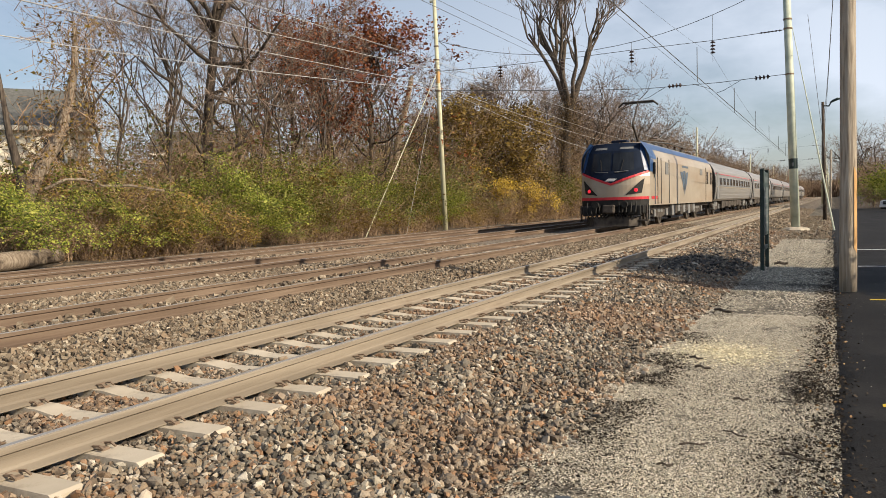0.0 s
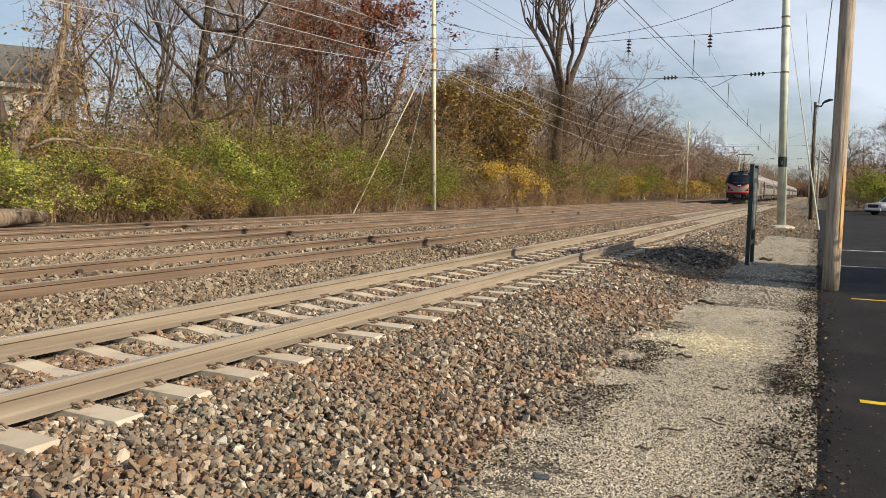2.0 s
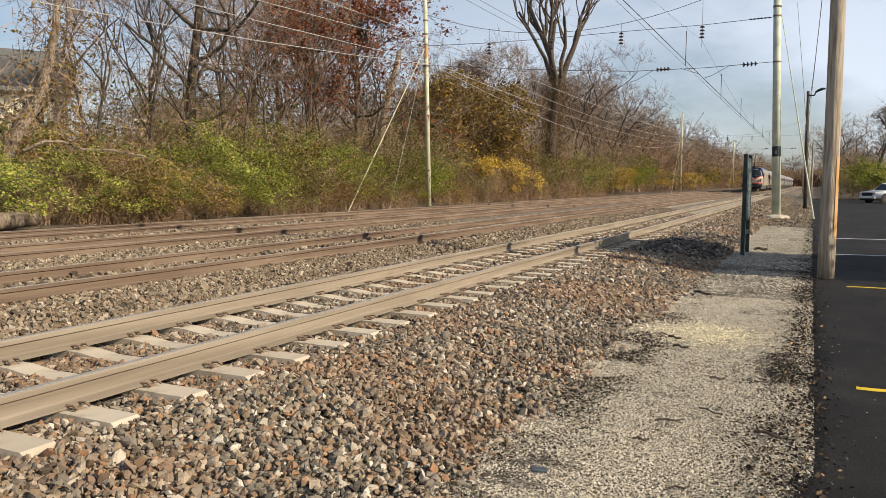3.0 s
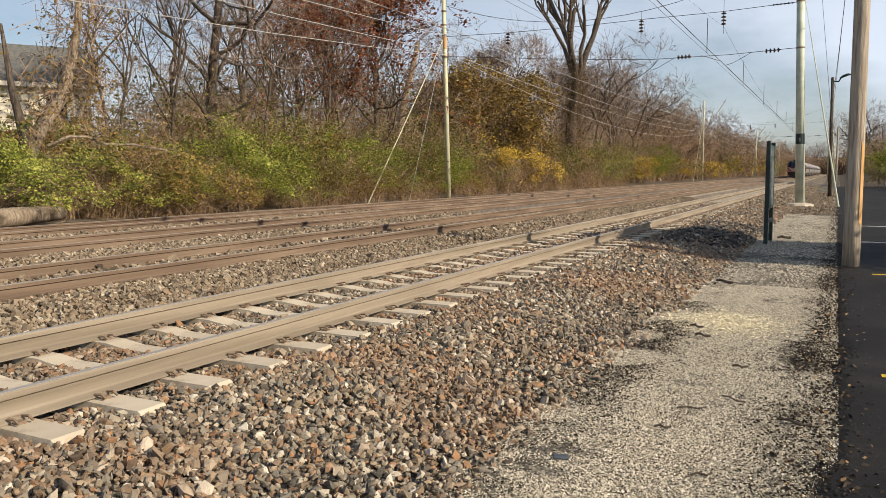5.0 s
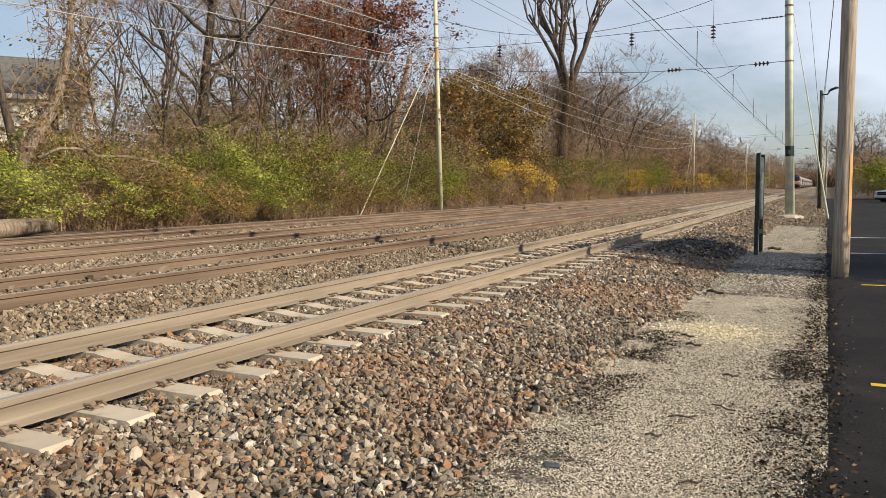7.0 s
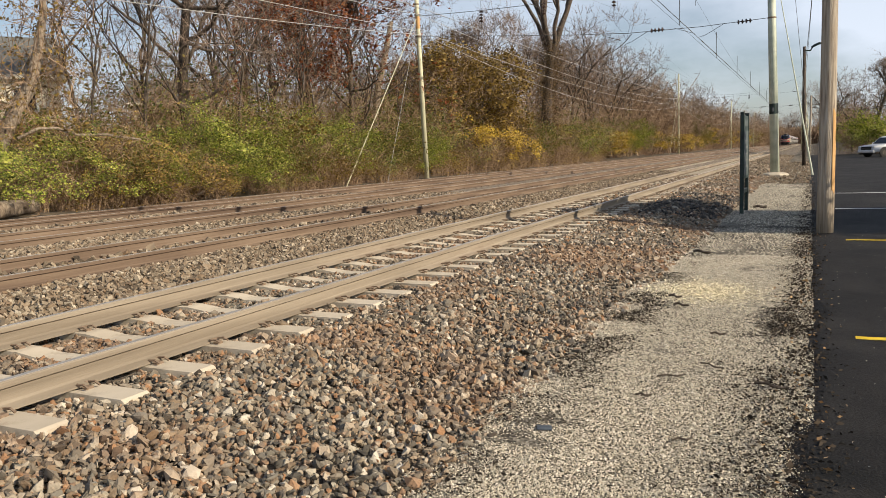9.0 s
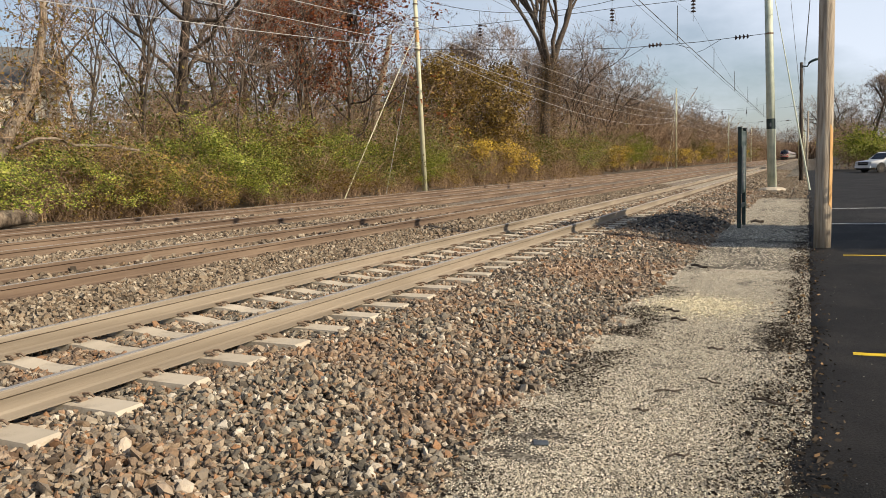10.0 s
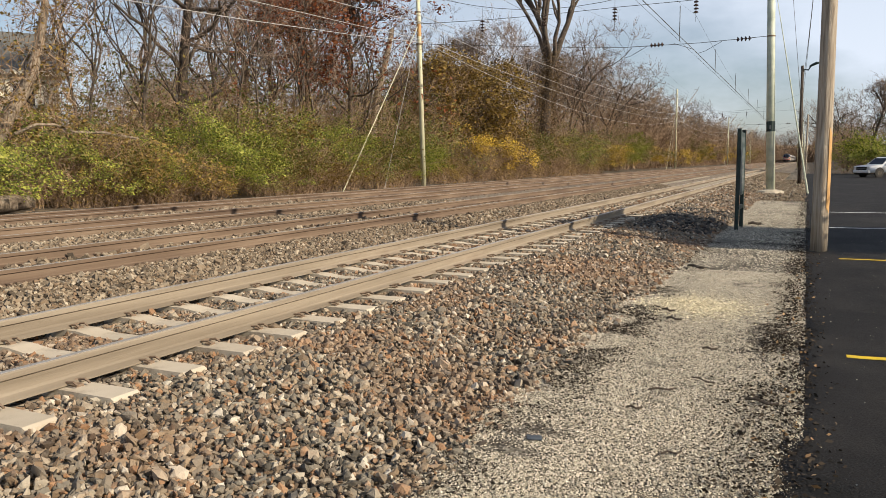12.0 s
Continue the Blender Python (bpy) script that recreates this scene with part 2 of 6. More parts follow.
M_ROOF = material("grey shingle", [(0.09, 0.09, 0.085), (0.16, 0.16, 0.15)], scale=6, rough=0.9, bump=0.4, bump_scale=14)
M_BLANK = material("weathered grey notice print", [(0.05, 0.065, 0.065), (0.11, 0.13, 0.13)], scale=5, rough=0.5)

stained(M_PATH, (0.03, 0.025, 0.019), 0.9, 0.5, 0.66, (1, 0.6, 1), 1.7, 0.9)
stained(M_PATH, (0.05, 0.04, 0.03), 9.0, 0.52, 0.66, seed=4.0, amount=0.35)
stained(M_STONE, (0.27, 0.145, 0.075), 0.55, 0.47, 0.62, seed=2.0, amount=0.38)
stained(M_STONE, (0.06, 0.055, 0.05), 0.8, 0.55, 0.68, seed=5.0, amount=0.5)
stained(M_ASPHALT, (0.045, 0.041, 0.038), 0.5, 0.5, 0.8)
stained(M_ASPHALT, (0.075, 0.07, 0.062), 70.0, 0.62, 0.74, seed=3.0)
stained(M_ASPHALT, (0.005, 0.005, 0.005), 55.0, 0.58, 0.7, seed=8.0)
stained(M_VERGE, (0.34, 0.3, 0.23), 1.1, 0.5, 0.68)
stained(M_VERGE, (0.025, 0.021, 0.016), 0.9, 0.5, 0.62, seed=6.0)
stained(M_CONC, (0.2, 0.16, 0.12), 3.5, 0.55, 0.8)
stained(M_SILVER, (0.3, 0.2, 0.12), 0.35, 0.45, 0.75, (1, 0.5, 2.5), 2.0, 0.85)
stained(M_BARK_PALE, (0.07, 0.05, 0.035), 1.5, 0.5, 0.65)
stained(M_RAIL, (0.12, 0.075, 0.05), 1.2, 0.55, 0.75, (1, 0.15, 1))


# ---- mesh building ----
class Shape:
    """Collects faces, and links them as one mesh."""

    def __init__(self):
        self.v, self.f = [], []

    def add(self, verts, faces):
        o = len(self.v)
        self.v.extend([tuple(p) for p in verts])
        self.f.extend([tuple(i + o for i in q) for q in faces])
        return self

    def box(self, x0, x1, y0, y1, z0, z1, c=0.0):
        """A box; c: its chamfer along the edges."""
        if c <= 0:
            return self.add([(x, y, z) for z in (z0, z1) for y in (y0, y1) for x in (x0, x1)], [(0, 2, 3, 1), (4, 5, 7, 6), (0, 1, 5, 4), (2, 6, 7, 3), (0, 4, 6, 2), (1, 3, 7, 5)])
        bm = bmesh.new()
        vs = [bm.verts.new((x, y, z)) for z in (z0, z1) for y in (y0, y1) for x in (x0, x1)]
        for q in [(0, 2, 3, 1), (4, 5, 7, 6), (0, 1, 5, 4), (2, 6, 7, 3), (0, 4, 6, 2), (1, 3, 7, 5)]:
            bm.faces.new([vs[i] for i in q])
        bmesh.ops.bevel(bm, geom=bm.edges[:], offset=c, segments=1, affect="EDGES")
        bm.verts.index_update()
        self.add([v.co for v in bm.verts], [[v.index for v in f.verts] for f in bm.faces])
        bm.free()
        return self

    def rod(self, a, b, r0, r1=None, n=8, caps=True):
        a, b = Vector(a), Vector(b)
        r1 = r0 if r1 is None else r1
        d = (b - a).normalized()
        u = d.cross(Vector((0.31, 0.2, 0.93)) if abs(d.z) < 0.9 else Vector((1, 0, 0))).normalized()
        w = d.cross(u)
        ring = [(math.cos(2 * math.pi * i / n), math.sin(2 * math.pi * i / n)) for i in range(n)]
        vs = [a + r0 * (c * u + s * w) for c, s in ring] + [b + r1 * (c * u + s * w) for c, s in ring]
        fs = [(i, (i + 1) % n, n + (i + 1) % n, n + i) for i in range(n)]
        if caps:
            fs += [tuple(range(n - 1, -1, -1)), tuple(range(n, 2 * n))]
        return self.add(vs, fs)

    def path(self, pts, r, n=6):
        """A round tube along the points, in one piece."""
        pts = [Vector(p) for p in pts]
        rings = []
        for i, p in enumerate(pts):
            d = (pts[min(i + 1, len(pts) - 1)] - pts[max(i - 1, 0)]).normalized()
            u = d.cross(Vector((0.31, 0.2, 0.93)) if abs(d.z) < 0.85 else Vector((1, 0.1, 0))).normalized()
            w = d.cross(u)
            rings.append([p + r * (math.cos(2 * math.pi * k / n) * u + math.sin(2 * math.pi * k / n) * w) for k in range(n)])
        return self.loft(rings)

    def loft(self, rings, close=True):
        n = len(rings[0])
        vs = [p for ring in rings for p in ring]
        fs = [(k * n + i, k * n + (i + 1) % n, (k + 1) * n + (i + 1) % n, (k + 1) * n + i) for k in range(len(rings) - 1) for i in range(n)]
        if close:
            fs += [tuple(range(n - 1, -1, -1)), tuple(range((len(rings) - 1) * n, len(rings) * n))]
        return self.add(vs, fs)

    def mesh(self, name, mat, smooth=False):
        me = bpy.data.meshes.new(name)
        me.from_pydata(self.v, [], self.f)
        me.materials.append(mat)
        if smooth:
            me.polygons.foreach_set("use_smooth", [True] * len(me.polygons))
        me.update()
        return me


def part(name, shape, mat, parent=None, label="", smooth=False, kind=""):
    ob = new(name, shape.mesh(name, mat, smooth))
    if parent:
        ob.parent = parent
    return tagged(ob, label, "", "", kind)


def soup(name, verts, faces, mat, smooth=False):
    """A mesh from arrays: verts (n, 3), faces (m, 3 or 4)."""
    me = bpy.data.meshes.new(name)
    k = faces.shape[1]
    me.vertices.add(len(verts))
    me.vertices.foreach_set("co", np.ascontiguousarray(verts, np.float32).ravel())
    me.loops.add(faces.size)
    me.loops.foreach_set("vertex_index", np.ascontiguousarray(faces, np.int32).ravel())
    me.polygons.add(len(faces))
    me.polygons.foreach_set("loop_start", np.arange(0, faces.size, k, dtype=np.int32))
    me.polygons.foreach_set("use_smooth", np.full(len(faces), smooth))
    me.materials.append(mat)
    me.update(calc_edges=True)
    return me


def thing(name, label, category, group="", m=None, kind=""):
    ob = tagged(new(name), label, category, group, kind)
    if m is not None:
        ob.matrix_basis = m
    return ob


# ---- ground, ballast and path ----
T1, T2, T3, T4 = -5.09, -8.80, -12.79, -16.50
HIGH = 0.09
PATH_Z = -0.38


def bump_noise(x, y, s, seed=0.0):
    return noise.noise((x * s, y * s, seed))


def bed_z(x, y):
    """Height of the ballast's surface."""
    pts = ((-24, -0.22), (-20.6, -0.16), (-19.2, -0.06), (-18.2, -0.075), (-10.6, -0.085), (-7.5, -0.12), (-6.9, -0.22), (-6.3, -0.25), (-3.9, -0.245), (-3.5, -0.225), (-2.9, -0.245), (-2.2, -0.34), (-1.75, -0.40), (-1.2, -0.46))
    z = pts[-1][1]
    for (xa, za), (xb, zb) in zip(pts, pts[1:]):
        if x <= xb:
            z = za + (zb - za) * max(0.0, (x - xa) / (xb - xa))
            break
    if -3.6 < x < -1.4:
        w = math.sin(math.pi * (x + 3.6) / 2.2)
        z += w * (0.03 * bump_noise(x, y, 0.9) + 0.13 * math.exp(-((y - 19.5) / 2.6) ** 2) - 0.03)
    return z + 0.012 * bump_noise(x, y, 3.1, 4.0)


def grid(xs, ys, fz):
    s = Shape()
    nx = len(xs)
    s.v = [(x, y, fz(x, y)) for y in ys for x in xs]
    s.f = [(j * nx + i, j * nx + i + 1, (j + 1) * nx + i + 1, (j + 1) * nx + i) for j in range(len(ys) - 1) for i in range(nx - 1)]
    return s


def ground_z(x, y):
    z = -0.47
    if x < -19.5:
        z = -0.25 + 0.045 * min(60, -19.5 - x) + 0.12 * bump_noise(x, y, 0.35)
    if y > 130 and x > 3:
        z += 0.02 * min(150, y - 130)
    return z


XS = [-900, -400, -160, -90, -60, -45, -36, -30, -27, -25, -23.5, -22.3, -21.2, -20.3, -19.5, -12, -4, -2, 0, 3, 8, 30, 90, 300, 900]
YS = [-60, -20] + list(range(-8, 120, 4)) + [130, 150, 180, 220, 300, 420, 600, 900, 1500, 2600]
ground = part("ground", grid(XS, YS, ground_z), M_SOIL, None, "dark soil with dry leaf litter", True, "structure")
tagged(ground, category="ground")
BX = [-21.5, -20.6, -19.9, -19.2, -18.2, -14.6, -10.6, -9, -7.5, -7.2, -6.9, -6.6, -6.3, -5, -3.9, -3.6, -3.35, -3.1, -2.9, -2.65, -2.4, -2.2, -1.95, -1.75, -1.5, -1.2]
BY = [-12, -6] + [i * 0.5 for i in range(0, 90)] + list(range(45, 130, 5)) + [150, 200, 300, 500, 800]
ballast = part("ballast_bed", grid(BX, BY, bed_z), M_BED, None, "grey-brown crushed stone ballast bed", True, "structure")
tagged(ballast, category="ballast")
PX = [-2.3, -2.0, -1.7, -1.4, -1.1, -0.8, -0.5, -0.2, 0.1, 0.4, 0.7]
path_ob = part("path", grid(PX, [-8, -4] + [i * 0.5 for i in range(0, 73)] + [36.6, 37.2], lambda x, y: PATH_Z - (0.05 * max(0.0, y - 33 + 3 * bump_noise(x, y, 1.2, 2)) if y > 30 else 0.0) + 0.012 * bump_noise(x, y, 1.1, 7) - (0.12 if x < -2.2 else 0.035 if x < -1.9 else 0.0)), M_PATH, None, "pale stone-dust footpath beside the ballast", True, "structure")
tagged(path_ob, category="path")
verge = part("verge", grid([-2.6, -2.2, -1.8, -1.2, -0.6, -0.1, 0.5], [30, 31, 32, 33, 34, 35, 36, 38, 40, 44, 48, 54, 60, 70, 90, 120, 160, 220, 320, 500], lambda x, y: -0.41 + 0.03 * bump_noise(x, y, 0.7, 3) - (0.06 if x < -2.5 or x > 0.4 else 0.0) - (0.1 if y == 30 else 0.0)), M_VERGE, None, "trodden brown gravel verge beside the line", True, "structure")
tagged(verge, category="gravel")


def parking():
    ys = [-10, -5] + [i * 0.4 for i in range(0, 130)] + list(range(54, 100, 4))

    def edge(y):
        return 0.02 - 0.1 * max(0.0, (5.5 - y) / 2.0) + 0.1 * bump_noise(0.0, y, 0.8, 3) + 0.05 * bump_noise(0.0, y, 3.5, 9)
    s = Shape()
    for y in ys:
        e = edge(y)
        s.v += [(e - 0.06, y, -0.45), (e, y, -0.378), (e + 0.15, y, -0.368), (1.5, y, -0.365), (6, y, -0.36), (45, y, -0.36)]
    s.f = [(j * 6 + i, j * 6 + i + 1, j * 6 + 7 + i, j * 6 + 6 + i) for j in range(len(ys) - 1) for i in range(5)]
    lot = part("parking_lot", s, M_ASPHALT, None, "fresh dark asphalt parking lot", True, "structure")
    tagged(lot, category="asphalt")
    for y, x0, w, mat, what in ((6.95, 0.37, 0.10, M_YELLOW, "yellow"), (13.9, 0.55, 0.11, M_YELLOW, "yellow"), (20.3, 0.55, 0.15, M_WHITE, "white"), (26.3, 0.58, 0.17, M_WHITE, "white")):
        st = Shape()
        n = 40
        for i in range(n + 1):
            x = x0 + 5.2 * i / n
            st.v += [(x, y - w / 2 + 0.008 * bump_noise(x, y, 6), -0.355), (x, y + w / 2 + 0.008 * bump_noise(x, y, 6, 5), -0.355)]
        st.f = [(2 * i, 2 * i + 2, 2 * i + 3, 2 * i + 1) for i in range(n)]
        for i in range(len(st.v)):
            x, yy, z = st.v[i]
            st.v[i] = (x, yy, -0.372 + 0.008 + (0.004 if x > 0.6 else 0.0) + (0.004 if x > 1.4 else 0))
        line = part("bay_line", st, mat, None, "worn %s painted parking bay line" % what)
        tagged(line, category="road marking", group="parking bay lines")


def rail_shape(y0, y1):
    """Rail section with its running face at height 0."""
    prof = [(-0.07, -0.178), (-0.07, -0.168), (-0.018, -0.145), (-0.009, -0.13), (-0.009, -0.055), (-0.034, -0.042), (-0.036, -0.008), (-0.027, 0.0), (0.027, 0.0), (0.036, -0.008), (0.034, -0.042), (0.009, -0.055), (0.009, -0.13), (0.018, -0.145), (0.07, -0.168), (0.07, -0.178)]
    return Shape().loft([[(x, y, z) for x, z in prof] for y in (y0, y1)])


def tie_mesh():
    s = Shape()
    prof = [(-0.13, -0.12), (-0.105, 0.0), (0.105, 0.0), (0.13, -0.12)]
    rings = []
    for x, h in ((-1.295, -0.015), (-1.27, 0.0), (-0.55, 0.0), (-0.3, -0.03), (0.3, -0.03), (0.55, 0.0), (1.27, 0.0), (1.295, -0.015)):
        rings.append([(x, py, pz + h) for py, pz in prof])
    s.loft(rings)
    return s.mesh("tie", M_CONC)


def clip_mesh():
    """A bent spring clip on its shoulder."""
    s = Shape()
    s.box(-0.028, 0.028, -0.03, 0.03, -0.005, 0.018, 0.006)
    for y in (-0.045, 0.045):
        s.path([(-0.06, y, 0.02), (-0.02, y, 0.038), (0.045, y, 0.03), (0.07, y * 0.4, 0.025)], 0.009, 5)
    s.rod((0.07, -0.02, 0.025), (0.07, 0.02, 0.025), 0.009, 0.009, 5)
    return s.mesh("clip", M_CLIP)


def tracks():
    tie, clip = tie_mesh(), clip_mesh()
    rail_a, rail_b = rail_shape(-12, 620).mesh("rail", M_RAIL), rail_shape(-12, 620).mesh("rail", M_RAIL_BROWN)
    band = Shape().box(-0.024, 0.024, -12, 620, -0.002, 0.002).mesh("running_band", M_STEEL)
    for i, (cx, z, ty0, n) in enumerate(((T1, 0.0, 0.92 - 0.6096 * 18, 190), (T2, HIGH, 3.1 - 0.6096 * 20, 130), (T3, HIGH, 6.0 - 0.6096 * 20, 110), (T4, HIGH, 8.2 - 0.6096 * 20, 110))):
        tr = thing("track_%d" % (i + 1), "railway track of steel rails clipped to concrete ties in ballast", "railway track", m=pose(cx, 0, z), kind="structure")
        for sx in (-0.7525, 0.7525):
            ob = new("rail", rail_a if i == 0 else rail_b)
            ob.parent, ob.location = tr, (sx, 0, 0)
            tagged(ob, "dusty tan steel rail" if i == 0 else "rust-brown steel rail")
            rb = new("running_band", band)
            rb.parent = ob
            tagged(rb, "polished steel running face of the rail")
        for k in range(n):
            t = new("tie", tie)
            t.parent = tr
            t.matrix_basis = pose(0.012 * math.sin(k * 2.7), ty0 + 0.6096 * k + 0.01 * math.sin(k * 5.1), -0.186 + 0.004 * math.sin(k * 1.9), 0, 0, 0.5 * math.sin(k * 3.3))
            for sx in (-0.7525, 0.7525):
                for side in (-1, 1):
                    c = new("clip", clip)
                    c.parent = t
                    c.matrix_basis = pose(sx + side * 0.1, 0, 0.0, 0, 0, 0 if side < 0 else 180)


def stones():
    """Crushed stone scattered over the bed, joined by stretch."""
    rng = np.random.default_rng(5)
    cube = np.array([(x, y, z) for z in (-1, 1) for y in (-1, 1) for x in (-1, 1)], float)
    cf = np.array([(0, 2, 3), (0, 3, 1), (4, 5, 7), (4, 7, 6), (0, 1, 5), (0, 5, 4), (2, 6, 7), (2, 7, 3), (0, 4, 6), (0, 6, 2), (1, 3, 7), (1, 7, 5)])

    g = (1 + 5 ** 0.5) / 2
    ico = np.array([(-1, g, 0), (1, g, 0), (-1, -g, 0), (1, -g, 0), (0, -1, g), (0, 1, g), (0, -1, -g), (0, 1, -g), (g, 0, -1), (g, 0, 1), (-g, 0, -1), (-g, 0, 1)]) / 1.75
    icf = np.array([(0, 11, 5), (0, 5, 1), (0, 1, 7), (0, 7, 10), (0, 10, 11), (1, 5, 9), (5, 11, 4), (11, 10, 2), (10, 7, 6), (7, 1, 8), (3, 9, 4), (3, 4, 2), (3, 2, 6), (3, 6, 8), (3, 8, 9), (4, 9, 5), (2, 4, 11), (6, 2, 10), (8, 6, 7), (9, 8, 1)])

    def field(name, x0, x1, y0, y1, per_m2, size, mat, label, lift=0.3, skip=None, fine=False, height=bed_z):
        base, bf, (ja, jb) = (ico, icf, (0.42, 1.38)) if fine else (cube, cf, (0.6, 1.05))
        n = int((x1 - x0) * (y1 - y0) * per_m2)
        xy = np.stack([rng.uniform(x0, x1, n), rng.uniform(y0, y1, n)], 1)
        keep = (xy[:, 1] > -0.62 * xy[:, 0] - 0.6)
        if skip is not None:
            keep &= ~skip(xy)
        xy = xy[keep]
        n = len(xy)
        z = np.array([height(a, b) for a, b in xy])
        sc = size * np.exp(rng.normal(0, 0.28, (n, 1))) * np.stack([np.ones(n), rng.uniform(0.6, 1.0, n), rng.uniform(0.3, 0.7, n)], 1)
        v = base[None] * rng.uniform(ja, jb, (n, len(base), 3)) * sc[:, None, :] * 0.5
        a = rng.normal(size=(n, 4)) * np.array([1.0, 0.55, 0.55, 1.0])
        a /= np.linalg.norm(a, axis=1, keepdims=True)
        w, x, y, q = a.T
        R = np.stack([1 - 2 * (y * y + q * q), 2 * (x * y - q * w), 2 * (x * q + y * w), 2 * (x * y + q * w), 1 - 2 * (x * x + q * q), 2 * (y * q - x * w), 2 * (x * q - y * w), 2 * (y * q + x * w), 1 - 2 * (x * x + y * y)], 1).reshape(n, 3, 3)
        v = np.einsum("nij,nkj->nki", R, v)
        v += np.concatenate([xy, (z + lift * sc[:, 2] + rng.uniform(-0.008, 0.028, n))[:, None]], 1)[:, None, :]
        f = (bf[None] + len(base) * np.arange(n)[:, None, None]).reshape(-1, 3)
        ob = new(name, soup(name, v.reshape(-1, 3), f, mat))
        tagged(ob, label, "ballast", "", "stuff")

    def on_track(xy):
        k = np.abs(xy[:, 0] - T1)
        ph = ((xy[:, 1] - 0.92) / 0.6096) % 1.0
        tie = (k < 1.3) & ((ph < 0.2) | (ph > 0.8))
        return tie | (np.abs(k - 0.7525) < 0.09)

    grey = "loose grey, brown and rusty crushed stones"
    field("ballast_stones", -6.5, -1.62, 1.4, 6.2, 1650, 0.047, M_STONE, grey, skip=on_track, fine=True)
    field("ballast_stones", -6.5, -1.64, 6.2, 9.6, 1400, 0.047, M_STONE, grey, skip=on_track, fine=True)
    field("ballast_stones", -6.5, -1.66, 9.6, 17.0, 750, 0.05, M_STONE, grey, skip=on_track)
    field("ballast_stones", -6.5, -1.7, 17.0, 40.0, 210, 0.065, M_STONE, grey, skip=on_track)
    field("ballast_stones", -4.2, -1.7, 40.0, 100.0, 60, 0.1, M_STONE_RUST, grey, skip=on_track)
    field("ballast_stones", -2.3, 0.1, 33.0, 70.0, 30, 0.07, M_STONE_RUST, "loose stones trodden into the verge", height=lambda a, b: -0.41)
    # dark stones paint the mound's shade over its cinder
    field("shaded_cinder_stones", -3.5, -1.8, 17.0, 24.5, 500, 0.055, M_CINDER_SHADE, "dark cinder and stones heaped on the shoulder, shade in colour", lift=0.5)
    brown = "rust-dusted crushed stones between the tracks"
    field("ballast_stones", -8.0, -6.5, 3.5, 14.0, 1000, 0.046, M_STONE_RUST, brown)
    field("ballast_stones", -8.0, -6.5, 14.0, 45.0, 300, 0.055, M_STONE_RUST, brown)
    field("ballast_stones", -11.95, -9.65, 5.5, 24.0, 420, 0.055, M_STONE_RUST, brown)
    field("ballast_stones", -15.7, -13.6, 7.5, 24.0, 120, 0.08, M_STONE_RUST, brown)
    field("ballast_stones", -9.5, -8.1, 5.0, 18.0, 90, 0.07, M_STONE_RUST, brown)


# ---- poles and wires ----
def catenary_pole(x, y, z, height, r0, r1, lean, mat, label, base=True):
    p = thing("catenary_pole", label, "pole", "catenary poles", pose(x, y, z))
    top = (lean, 0, height)
    part("pole", Shape().rod((0, 0, 0.0), top, r0, r1, 20), mat, p, smooth=True)
    if base:
        s = Shape()
        s.loft([[(0.68 * math.cos(a) * k, 0.68 * math.sin(a) * k, h) for a in [i * math.pi / 4 + 0.39 for i in range(8)]] for k, h in ((0.95, -0.15), (1.0, 0.02), (0.85, 0.1), (0.4, 0.16))])
        part("footing", s, M_CONC, p, "low sloped concrete footing")
    return p


def collar(p, z, lean, height, r, mat=None, h=0.07, name="collar"):
    x = lean * z / height
    return part(name, Shape().rod((x, 0, z - h / 2), (x, 0, z + h / 2), r, r, 16), mat or M_CLIP, p)


def insulator(a, b, r=0.09, n=4):
    """A string of porcelain discs from a to b."""
    a, b = Vector(a), Vector(b)
    s = Shape()
    s.rod(a, b, 0.02, 0.02, 6)
    d = (b - a) / n
    for i in range(n):
        c = a + d * (i + 0.5)
        s.rod(c - d * 0.22, c + d * 0.1, r * 0.5, r, 10)
        s.rod(c + d * 0.1, c + d * 0.24, r, r * 0.85, 10)
    return s


def sag(a, b, drop, n=10):
    a, b = Vector(a), Vector(b)
    return [a.lerp(b, i / n) - Vector((0, 0, 4 * drop * (i / n) * (1 - i / n))) for i in range(n + 1)]


YC = 41.3
POLE_STEP = 98.0


